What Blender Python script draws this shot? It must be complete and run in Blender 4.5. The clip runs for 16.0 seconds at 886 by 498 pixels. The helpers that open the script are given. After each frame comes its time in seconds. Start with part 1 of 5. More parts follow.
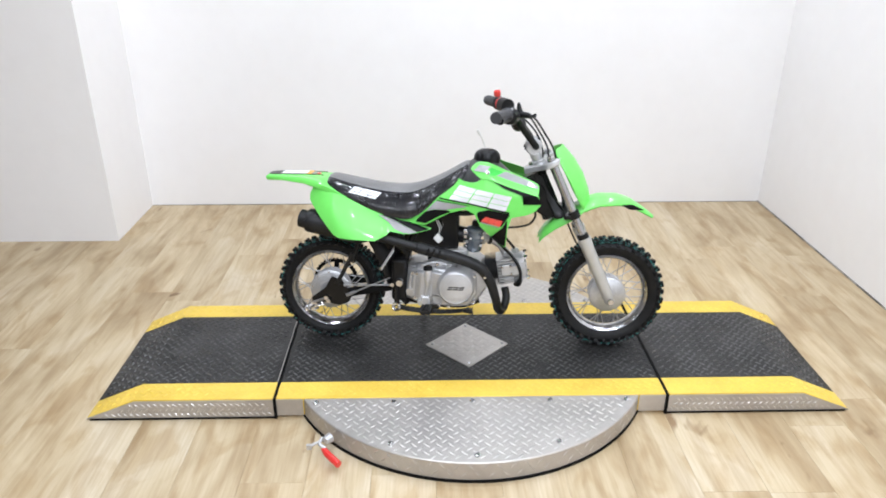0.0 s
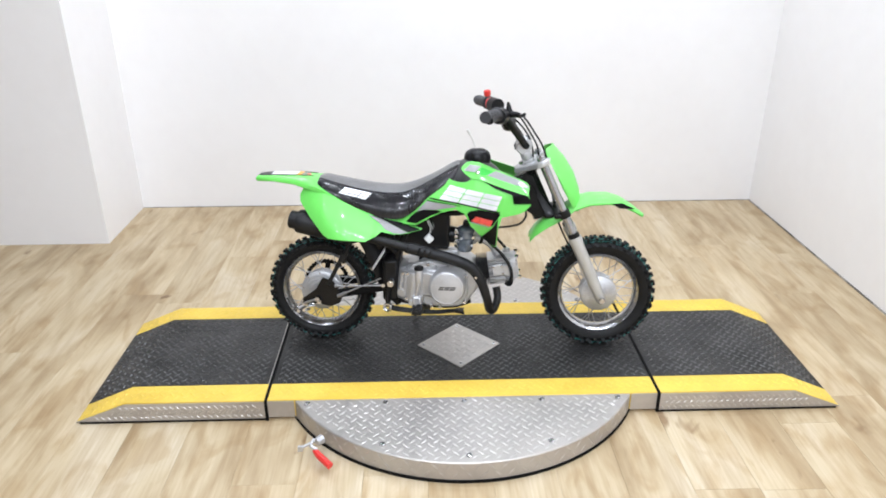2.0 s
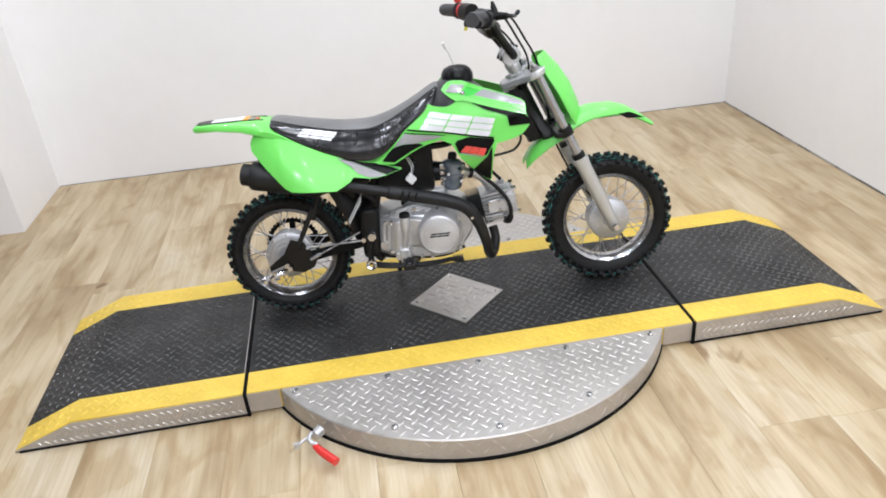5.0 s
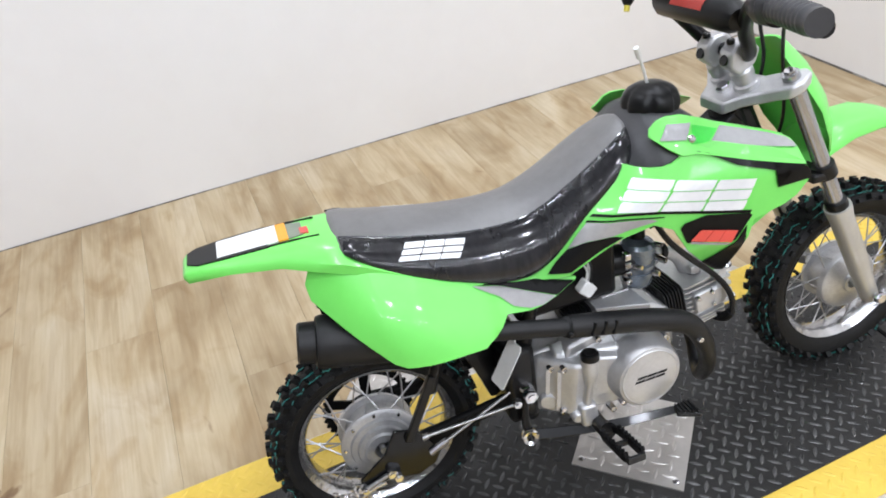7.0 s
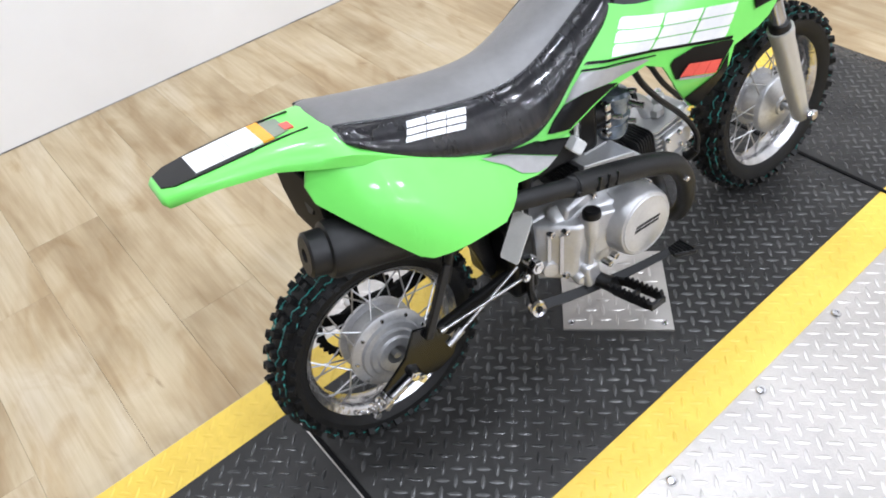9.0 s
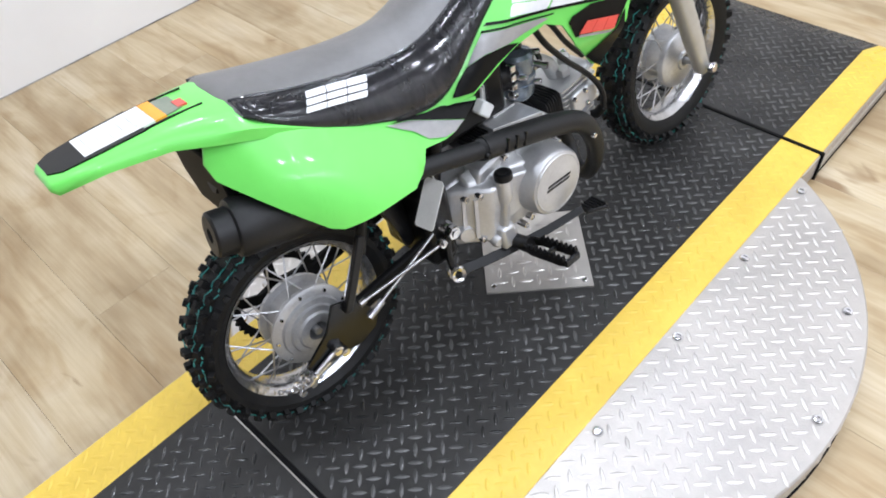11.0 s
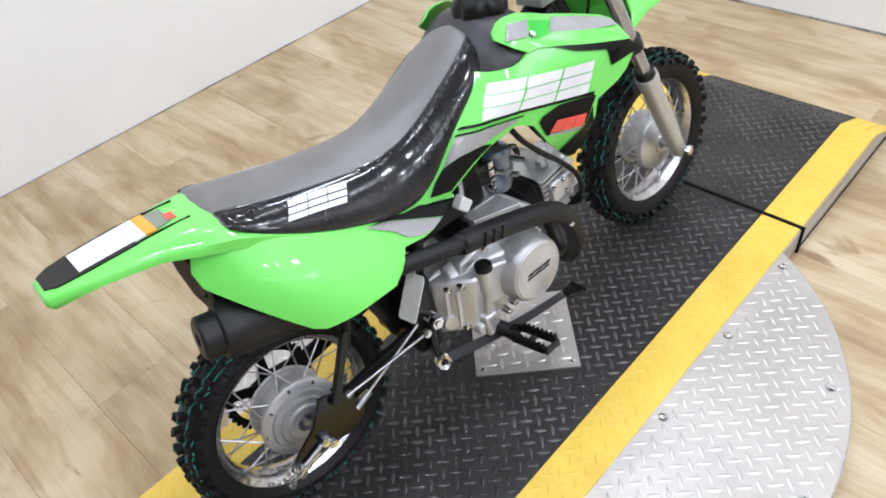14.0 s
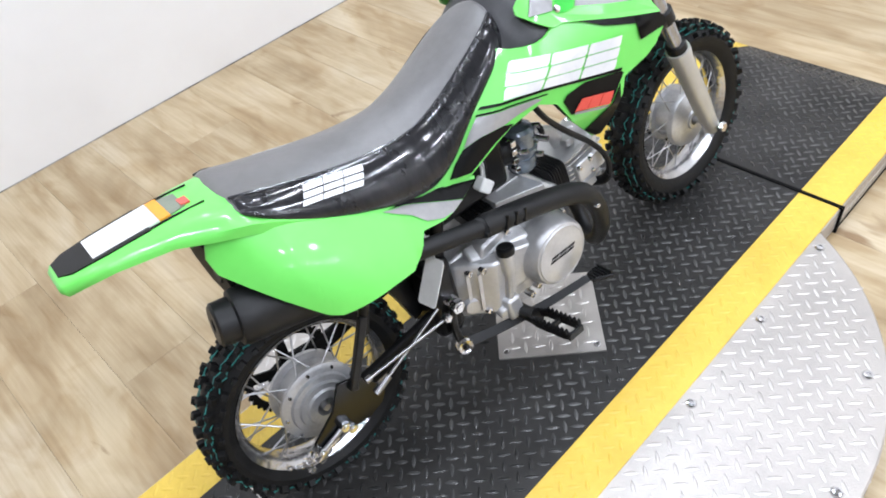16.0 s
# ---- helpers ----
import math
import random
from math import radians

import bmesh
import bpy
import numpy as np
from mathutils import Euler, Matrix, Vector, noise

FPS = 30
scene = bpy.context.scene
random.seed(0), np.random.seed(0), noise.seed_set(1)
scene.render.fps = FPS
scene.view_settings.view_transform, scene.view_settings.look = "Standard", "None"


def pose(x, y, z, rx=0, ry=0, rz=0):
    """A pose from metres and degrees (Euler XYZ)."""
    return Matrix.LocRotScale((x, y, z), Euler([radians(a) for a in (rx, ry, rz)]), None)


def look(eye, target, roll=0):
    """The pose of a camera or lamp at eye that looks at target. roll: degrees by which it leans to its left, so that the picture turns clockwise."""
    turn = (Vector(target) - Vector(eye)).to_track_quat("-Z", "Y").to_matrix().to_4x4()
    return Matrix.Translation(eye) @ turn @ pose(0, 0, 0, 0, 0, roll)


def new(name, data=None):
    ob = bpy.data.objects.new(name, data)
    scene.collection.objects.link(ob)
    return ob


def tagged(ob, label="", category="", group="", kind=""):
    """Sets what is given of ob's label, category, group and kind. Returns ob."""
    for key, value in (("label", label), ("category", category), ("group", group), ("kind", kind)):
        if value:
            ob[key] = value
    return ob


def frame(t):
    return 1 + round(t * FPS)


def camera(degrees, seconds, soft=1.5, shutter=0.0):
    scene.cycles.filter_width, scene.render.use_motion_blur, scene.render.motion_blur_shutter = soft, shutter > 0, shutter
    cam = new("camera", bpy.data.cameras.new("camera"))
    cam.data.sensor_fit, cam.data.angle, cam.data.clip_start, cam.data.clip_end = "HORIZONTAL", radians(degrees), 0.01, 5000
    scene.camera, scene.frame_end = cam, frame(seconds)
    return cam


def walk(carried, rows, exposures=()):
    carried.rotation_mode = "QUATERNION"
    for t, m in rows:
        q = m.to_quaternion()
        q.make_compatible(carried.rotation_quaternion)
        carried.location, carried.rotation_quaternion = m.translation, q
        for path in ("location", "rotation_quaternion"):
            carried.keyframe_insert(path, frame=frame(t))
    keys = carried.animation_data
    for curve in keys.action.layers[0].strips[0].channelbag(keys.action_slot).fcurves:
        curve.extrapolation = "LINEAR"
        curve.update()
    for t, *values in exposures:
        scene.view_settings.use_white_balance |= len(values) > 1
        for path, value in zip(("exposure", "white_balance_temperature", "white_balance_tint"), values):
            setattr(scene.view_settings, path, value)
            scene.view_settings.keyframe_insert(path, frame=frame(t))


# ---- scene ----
cam = camera(62.8, 16.0, soft=1.85)
PATH = [
    (0, (-0.136, -2.177, 1.428), (-0.093, -0.355, 0.602), 0.1),
    (0.5, (-0.137, -2.18, 1.424), (-0.079, -0.36, 0.598), 0.4),
    (1, (-0.134, -2.179, 1.427), (-0.075, -0.357, 0.605), 0.5),
    (1.5, (-0.133, -2.18, 1.427), (-0.083, -0.354, 0.612), 0.2),
    (2, (-0.125, -2.176, 1.424), (-0.066, -0.354, 0.601), -0.1),
    (2.5, (-0.125, -2.184, 1.424), (-0.083, -0.36, 0.605), -0.4),
    (3, (-0.122, -2.185, 1.419), (-0.077, -0.365, 0.591), -0.9),
    (5.3, (-0.326, -1.672, 1.263), (-0.066, 0.053, 0.284), -5.5),
    (5.5, (-0.39, -1.525, 1.268), (0.007, 0.173, 0.289), -2.8),
    (6, (-0.571, -1.299, 1.277), (-0.034, 0.341, 0.266), -5.3),
    (6.5, (-0.635, -1.065, 1.245), (-0.057, 0.523, 0.176), -7.0),
    (7, (-0.602, -0.737, 1.235), (-0.07, 0.784, 0.05), -7.3),
    (7.5, (-0.624, -0.705, 1.216), (-0.066, 0.792, 0.013), -12.4),
    (8, (-0.681, -0.665, 1.206), (0.02, 0.761, -0.009), -10.6),
    (8.5, (-0.771, -0.593, 1.193), (0.044, 0.688, -0.109), -10.3),
    (8.7, (-0.798, -0.565, 1.179), (0.007, 0.629, -0.209), -8.6),
    (10.8, (-0.795, -0.577, 1.151), (0.09, 0.45, -0.319), -5.8),
    (11, (-0.78, -0.59, 1.153), (0.131, 0.411, -0.319), -6.3),
    (11.5, (-0.766, -0.607, 1.169), (0.187, 0.37, -0.293), -6.3),
    (12, (-0.789, -0.591, 1.201), (0.077, 0.535, -0.207), -11.8),
    (12.5, (-0.766, -0.586, 1.207), (0.18, 0.483, -0.193), -8.1),
    (13, (-0.751, -0.606, 1.222), (0.267, 0.5, -0.098), -8.4),
    (13.5, (-0.743, -0.62, 1.222), (0.243, 0.488, -0.12), -8.2),
    (14, (-0.739, -0.626, 1.217), (0.238, 0.472, -0.139), -8.2),
    (14.5, (-0.738, -0.628, 1.21), (0.238, 0.452, -0.162), -8.0),
    (15, (-0.743, -0.621, 1.209), (0.235, 0.465, -0.156), -7.8),
    (15.5, (-0.746, -0.618, 1.215), (0.234, 0.489, -0.132), -8.7),
    (16, (-0.705, -0.616, 1.209), (0.17, 0.512, -0.192), -10.8),
]
walk(cam, [(t, look(eye, target, roll)) for t, eye, target, roll in PATH],
     exposures=[(0, -0.05, 6300, 10), (1.5, -0.02, 6300, 10), (3, -0.02, 6300, 10), (5.3, -0.20, 6450, 11), (7, -0.16, 6400, 11), (8.5, 0.02, 6300, 11), (11, -0.08, 6250, 11), (13.5, -0.18, 6350, 11), (16, -0.02, 6250, 11)])

# ---- world and light ----
world = bpy.data.worlds.new("world")
scene.world = world
world.use_nodes = True
world.node_tree.nodes["Background"].inputs[0].default_value = (0.9, 0.95, 1.0, 1)
world.node_tree.nodes["Background"].inputs[1].default_value = 0.3


def area(name, loc, target, size_x, size_y, watts, colour=(0.87, 0.915, 1.0)):
    d = bpy.data.lights.new(name, "AREA")
    d.shape, d.size, d.size_y, d.energy, d.color = "RECTANGLE", size_x, size_y, watts, colour
    o = new(name, d)
    o.matrix_world = look(loc, target)
    return o


CEILING = 2.75
LAMPS = [(x, y) for y in (-2.85, -1.4, 0.05, 0.9) for x in (-1.25, 0.0, 1.05)]
for lx, ly in LAMPS:
    area("ceiling_spot", (lx, ly, CEILING - 0.06), (lx, ly, 0), 0.2, 0.2, 27 if ly < -2 else 20 if ly < -0.5 else 12)
for lx in (-1.9, -0.3, 1.05):
    for dy in (-0.15, 0.0, 0.15):
        area("ceiling_tube", (lx, -4.3 + dy, CEILING - 0.06), (lx, -4.3 + dy, 0), 1.2, 0.04, 11)


# ---- materials ----
def mat(name, colour, rough=0.5, metal=0.0, coat=0.0, second=None, scale=20.0, mix=0.5, bump=0.0, bump_scale=200.0,
        bump_depth=0.004, rough_var=0.0, spec=0.5, stretch=(1, 1, 1), random_value=0.0):
    """Principled material whose colour drifts between two tones over two scales of noise."""
    m = bpy.data.materials.new(name)
    m.use_nodes = True
    nt = m.node_tree
    n, l = nt.nodes, nt.links
    b = n["Principled BSDF"]
    b.inputs["Roughness"].default_value = rough
    b.inputs["Metallic"].default_value = metal
    b.inputs["Coat Weight"].default_value = coat
    b.inputs["Coat Roughness"].default_value = 0.06
    b.inputs["Specular IOR Level"].default_value = spec
    tc = n.new("ShaderNodeTexCoord")
    mp = n.new("ShaderNodeMapping")
    mp.inputs["Scale"].default_value = stretch
    l.new(tc.outputs["Object"], mp.inputs["Vector"])
    second = second or tuple(c * 0.82 for c in colour)
    big, fine = n.new("ShaderNodeTexNoise"), n.new("ShaderNodeTexNoise")
    big.inputs["Scale"].default_value, big.inputs["Detail"].default_value = scale, 6
    fine.inputs["Scale"].default_value, fine.inputs["Detail"].default_value = scale * 9, 4
    for t in (big, fine):
        l.new(mp.outputs["Vector"], t.inputs["Vector"])
    add = n.new("ShaderNodeMath")
    add.operation = "MULTIPLY_ADD"
    add.inputs[1].default_value = 0.4
    l.new(fine.outputs["Fac"], add.inputs[0])
    l.new(big.outputs["Fac"], add.inputs[2])
    ramp = n.new("ShaderNodeValToRGB")
    ramp.color_ramp.elements[0].position, ramp.color_ramp.elements[1].position = 0.70 - 0.3 * mix, 0.70 + 0.3 * mix
    ramp.color_ramp.elements[0].color, ramp.color_ramp.elements[1].color = (*second, 1), (*colour, 1)
    l.new(add.outputs[0], ramp.inputs["Fac"])
    out = ramp.outputs["Color"]
    if random_value:
        info, hsv, rng = n.new("ShaderNodeObjectInfo"), n.new("ShaderNodeHueSaturation"), n.new("ShaderNodeMapRange")
        rng.inputs["To Min"].default_value, rng.inputs["To Max"].default_value = 1 - random_value, 1 + random_value
        l.new(info.outputs["Random"], rng.inputs["Value"])
        l.new(rng.outputs[0], hsv.inputs["Value"])
        l.new(out, hsv.inputs["Color"])
        out = hsv.outputs["Color"]
    l.new(out, b.inputs["Base Color"])
    if rough_var:
        rr = n.new("ShaderNodeMapRange")
        rr.inputs["From Min"].default_value, rr.inputs["From Max"].default_value = 0.3, 0.7
        rr.inputs["To Min"].default_value, rr.inputs["To Max"].default_value = rough - rough_var, rough + rough_var
        l.new(big.outputs["Fac"], rr.inputs["Value"])
        l.new(rr.outputs[0], b.inputs["Roughness"])
    if bump:
        bt, bp = n.new("ShaderNodeTexNoise"), n.new("ShaderNodeBump")
        bt.inputs["Scale"].default_value, bt.inputs["Detail"].default_value = bump_scale, 5
        l.new(mp.outputs["Vector"], bt.inputs["Vector"])
        l.new(bt.outputs["Fac"], bp.inputs["Height"])
        bp.inputs["Strength"].default_value, bp.inputs["Distance"].default_value = bump, bump_depth
        l.new(bp.outputs["Normal"], b.inputs["Normal"])
    return m


def wood():
    """Whitewashed oak-look vinyl: long streaks, cloudy patches, knots, and a tone of its own for each plank."""
    m = bpy.data.materials.new("whitewashed oak vinyl")
    m.use_nodes = True
    n, l = m.node_tree.nodes, m.node_tree.links
    b = n["Principled BSDF"]
    tc, info, off, add = n.new("ShaderNodeTexCoord"), n.new("ShaderNodeObjectInfo"), n.new("ShaderNodeVectorMath"), n.new("ShaderNodeVectorMath")
    off.operation = "SCALE"
    off.inputs[0].default_value = (31, 17, 5)
    l.new(info.outputs["Random"], off.inputs["Scale"])
    l.new(tc.outputs["Object"], add.inputs[0])
    l.new(off.outputs[0], add.inputs[1])

    def tex(scale, stretch, detail=6, distort=0.0):
        mp, t = n.new("ShaderNodeMapping"), n.new("ShaderNodeTexNoise")
        mp.inputs["Scale"].default_value = stretch
        t.inputs["Scale"].default_value, t.inputs["Detail"].default_value, t.inputs["Distortion"].default_value = scale, detail, distort
        l.new(add.outputs[0], mp.inputs["Vector"])
        l.new(mp.outputs[0], t.inputs["Vector"])
        return t.outputs["Fac"]

    def ramp(src, stops):
        r = n.new("ShaderNodeValToRGB")
        while len(r.color_ramp.elements) < len(stops):
            r.color_ramp.elements.new(0.5)
        for e, (p, c) in zip(r.color_ramp.elements, stops):
            e.position, e.color = p, (*c, 1)
        l.new(src, r.inputs["Fac"])
        return r.outputs["Color"]

    def blend(kind, fac, a, c):
        x = n.new("ShaderNodeMixRGB")
        x.blend_type = kind
        for sock, v in ((x.inputs[0], fac), (x.inputs[1], a), (x.inputs[2], c)):
            if isinstance(v, float):
                sock.default_value = v
            else:
                l.new(v, sock)
        return x.outputs[0]

    cloud = ramp(tex(4.6, (1.0, 0.30, 1), 9, 1.1), [(0.25, (0.330, 0.238, 0.128)), (0.42, (0.475, 0.366, 0.218)), (0.56, (0.575, 0.468, 0.302)), (0.74, (0.650, 0.560, 0.410))])
    patch = ramp(tex(9.0, (1.0, 0.38, 1), 8, 1.4), [(0.34, (0.80, 0.72, 0.61)), (0.50, (1, 1, 1)), (0.66, (1.0, 1.0, 1.0))])
    cloud = blend("MULTIPLY", 0.8, cloud, patch)
    grain = ramp(tex(26, (1.0, 0.10, 1), 9, 0.5), [(0.30, (0.74, 0.67, 0.58)), (0.55, (1, 1, 1))])
    fine = ramp(tex(150, (1.0, 0.03, 1), 5), [(0.36, (0.80, 0.75, 0.69)), (0.58, (1, 1, 1))])
    out = blend("MULTIPLY", 0.42, blend("MULTIPLY", 0.75, cloud, grain), fine)
    knot = ramp(tex(7.0, (1.0, 0.55, 1), 3, 1.2), [(0.70, (1, 1, 1)), (0.78, (0.42, 0.31, 0.22))])
    out = blend("MULTIPLY", 0.9, out, knot)
    hsv, rng = n.new("ShaderNodeHueSaturation"), n.new("ShaderNodeMapRange")
    rng.inputs["To Min"].default_value, rng.inputs["To Max"].default_value = 0.88, 0.965
    l.new(info.outputs["Random"], rng.inputs["Value"])
    l.new(rng.outputs[0], hsv.inputs["Value"])
    l.new(out, hsv.inputs["Color"])
    l.new(hsv.outputs["Color"], b.inputs["Base Color"])
    b.inputs["Roughness"].default_value = 0.42
    bp = n.new("ShaderNodeBump")
    bp.inputs["Strength"].default_value, bp.inputs["Distance"].default_value = 0.15, 0.002
    l.new(tex(120, (1.0, 0.04, 1), 5), bp.inputs["Height"])
    l.new(bp.outputs["Normal"], b.inputs["Normal"])
    return m


WOOD = wood()
# grey of the unseen walls, chosen to cut bounce fill and deepen shadows
FARWALL = mat("unseen wall grey, limits bounce", (0.40, 0.39, 0.38), 0.7, scale=1.5)
WALL = mat("white wall paint", (0.84, 0.828, 0.818), 0.55, scale=1.5, second=(0.815, 0.800, 0.788), bump=0.06, bump_scale=260)
CEIL = mat("grey ceiling paint", (0.16, 0.16, 0.16), 0.8, scale=2)
PALEPRINT = mat("pale grey print", (0.66, 0.66, 0.65), 0.4, second=(0.60, 0.60, 0.59), scale=20)
GREYPRINT = mat("olive grey print", (0.20, 0.23, 0.17), 0.35, coat=0.3, second=(0.16, 0.19, 0.14), scale=20)
GREEN = mat("lime green plastic", (0.168, 0.69, 0.118), 0.38, coat=0.35, second=(0.152, 0.65, 0.105), scale=6, bump=0.02, bump_scale=90)
SEAT = mat("charcoal grained vinyl", (0.150, 0.147, 0.145), 0.38, second=(0.115, 0.112, 0.110), scale=9, bump=0.10, bump_scale=500, rough_var=0.06, coat=0.0, spec=0.8)
FILM = mat("seat cover in clear film", (0.022, 0.022, 0.025), 0.20, coat=0.8, spec=0.5, second=(0.045, 0.045, 0.050), scale=9, bump=0.55, bump_depth=0.006, bump_scale=14, rough_var=0.08, stretch=(1.5, 1, 0.6))
RUBBER = mat("black tyre rubber", (0.0075, 0.0075, 0.0078), 0.55, spec=0.25, second=(0.0045, 0.0045, 0.0047), scale=30, bump=0.2, bump_scale=400)
TEAL = mat("teal moulding line", (0.03, 0.26, 0.235), 0.6, second=(0.03, 0.14, 0.13), scale=60, mix=0.3)
CHROME = mat("chrome", (0.70, 0.70, 0.715), 0.18, 1.0, second=(0.62, 0.62, 0.635), scale=14, rough_var=0.05)
ALLOY = mat("cast aluminium", (0.60, 0.60, 0.605), 0.40, 0.65, second=(0.50, 0.50, 0.505), scale=18, bump=0.10, bump_scale=900, rough_var=0.06)
RIM = mat("polished alloy rim", (0.60, 0.60, 0.61), 0.17, 1.0, second=(0.42, 0.42, 0.43), scale=40, rough_var=0.08, bump=0.45, bump_scale=70)
SPOKE = mat("bright spoke wire", (0.46, 0.46, 0.47), 0.36, 1.0, second=(0.36, 0.36, 0.37), scale=30)
HUBGREY = mat("grey cast hub", (0.58, 0.585, 0.59), 0.40, 0.65, second=(0.44, 0.44, 0.45), scale=22, bump=0.12, bump_scale=500)
TUBEGREY = mat("polished grey tube", (0.42, 0.42, 0.43), 0.24, 0.85, second=(0.36, 0.36, 0.37), scale=14)
FORKGREY = mat("silver grey paint", (0.50, 0.49, 0.46), 0.34, 0.35, coat=0.3, second=(0.46, 0.45, 0.42), scale=14)
BLACKMETAL = mat("satin black metal", (0.0035, 0.0035, 0.0038), 0.36, spec=0.2, second=(0.010, 0.010, 0.0105), scale=30, coat=0.15)
EXHAUST = mat("matt black heat paint", (0.0075, 0.0075, 0.008), 0.46, spec=0.3, second=(0.012, 0.012, 0.0125), scale=22, bump=0.12, bump_scale=600)
BLACKPLASTIC = mat("black plastic", (0.0045, 0.0045, 0.0048), 0.34, spec=0.25, second=(0.008, 0.008, 0.0085), scale=25)
GLOSSBLACK = mat("glossy black enamel", (0.0030, 0.0030, 0.0032), 0.14, spec=0.28, coat=0.0, second=(0.005, 0.005, 0.0055), scale=12)
MATTBLACK = mat("dull black steel", (0.003, 0.003, 0.0032), 0.6, spec=0.12, second=(0.006, 0.006, 0.0062), scale=20)
GREYPLASTIC = mat("dark grey plastic", (0.030, 0.030, 0.033), 0.42, second=(0.04, 0.04, 0.043), scale=20, bump=0.1, bump_scale=600)
RED = mat("red plastic", (0.72, 0.035, 0.03), 0.32, coat=0.3, second=(0.62, 0.03, 0.025), scale=20)
REDINK = mat("red print", (0.70, 0.08, 0.06), 0.35, coat=0.3, second=(0.62, 0.07, 0.05), scale=20)
WHITEINK = mat("white print", (0.80, 0.81, 0.82), 0.3, coat=0.4, second=(0.70, 0.72, 0.74), scale=14)
SILVERINK = mat("silver print", (0.34, 0.335, 0.335), 0.34, coat=0.4, second=(0.28, 0.277, 0.277), scale=14)
BLACKINK = mat("black print", (0.004, 0.004, 0.0044), 0.32, spec=0.14, coat=0.05, second=(0.007, 0.007, 0.0075), scale=14)
ORANGE = mat("orange print", (0.85, 0.36, 0.03), 0.4, second=(0.75, 0.32, 0.03), scale=20)
PAPER = mat("white paper label", (0.80, 0.80, 0.78), 0.5, second=(0.72, 0.72, 0.70), scale=30)
STEEL = mat("bright tread plate steel", (0.51, 0.478, 0.445), 0.40, 0.62, second=(0.42, 0.396, 0.370), scale=5, bump=0.10, bump_scale=260, rough_var=0.08)
# same plate as STEEL, lightened: the lugs' catch-light is put into the colour
LUGSTEEL = mat("polished tread lug with painted glint", (0.60, 0.575, 0.545), 0.34, 0.68, second=(0.49, 0.466, 0.438), scale=12, rough_var=0.06)
DECK = mat("black grip paint", (0.0185, 0.0178, 0.0168), 0.44, spec=0.26, second=(0.032, 0.031, 0.0295), scale=7, bump=0.2, bump_scale=500, rough_var=0.1)
LUG = mat("worn black tread lug", (0.110, 0.109, 0.108), 0.27, 0.5, second=(0.036, 0.0357, 0.0355), scale=9, rough_var=0.08)
YELLOW = mat("safety yellow paint", (0.75, 0.525, 0.078), 0.42, second=(0.65, 0.445, 0.058), scale=9, bump=0.12, bump_scale=300, rough_var=0.06)
DARKRUBBER = mat("black rubber seal", (0.0035, 0.0035, 0.0038), 0.75, spec=0.12, scale=30)
GLASSY = mat("blue-grey cast alloy", (0.26, 0.30, 0.35), 0.22, 0.6, second=(0.15, 0.18, 0.22), scale=30)
CLEAR = mat("milky plastic tube", (0.72, 0.72, 0.70), 0.3, second=(0.6, 0.6, 0.58), scale=30)


# ---- mesh helpers ----
def link(name, bm, material, parent=None, label="", smooth=38, bevel=0.0, segments=2):
    bmesh.ops.recalc_face_normals(bm, faces=bm.faces)
    me = bpy.data.meshes.new(name)
    bm.to_mesh(me)
    bm.free()
    me.materials.append(material)
    for p in me.polygons:
        p.use_smooth = True
    me.set_sharp_from_angle(angle=radians(smooth))
    o = new(name, me)
    if bevel:
        md = o.modifiers.new("bevel", "BEVEL")
        md.width, md.segments, md.limit_method, md.angle_limit = bevel, segments, "ANGLE", radians(35)
    if parent is not None:
        o.parent = parent
    if label:
        tagged(o, label)
    return o


def part(name, bm, material, parent, label="", smooth=38, bevel=0.0, segments=2):
    return link(name, bm, material, parent, label, smooth, bevel, segments)


def thing(name, label, category, group="", kind=""):
    o = new(name)
    o.empty_display_size = 0.05
    return tagged(o, label, category, group, kind)


def box(x0, x1, y0, y1, z0, z1, bm=None):
    bm = bm or bmesh.new()
    m = Matrix.Translation(((x0 + x1) / 2, (y0 + y1) / 2, (z0 + z1) / 2)) @ Matrix.Diagonal((x1 - x0, y1 - y0, z1 - z0, 1))
    bmesh.ops.create_cube(bm, size=1, matrix=m)
    return bm


def spline(pts, sub=6, closed=False):
    pts = [Vector(p) for p in pts]
    n, out = len(pts), []
    for i in range(n if closed else n - 1):
        a, b, c, d = (pts[(i + k) % n] if closed else pts[min(max(i + k, 0), n - 1)] for k in (-1, 0, 1, 2))
        for s in range(sub):
            t = s / sub
            out.append(0.5 * (2 * b + (c - a) * t + (2 * a - 5 * b + 4 * c - d) * t * t + (3 * b - a - 3 * c + d) * t ** 3))
    if not closed:
        out.append(pts[-1])
    return out


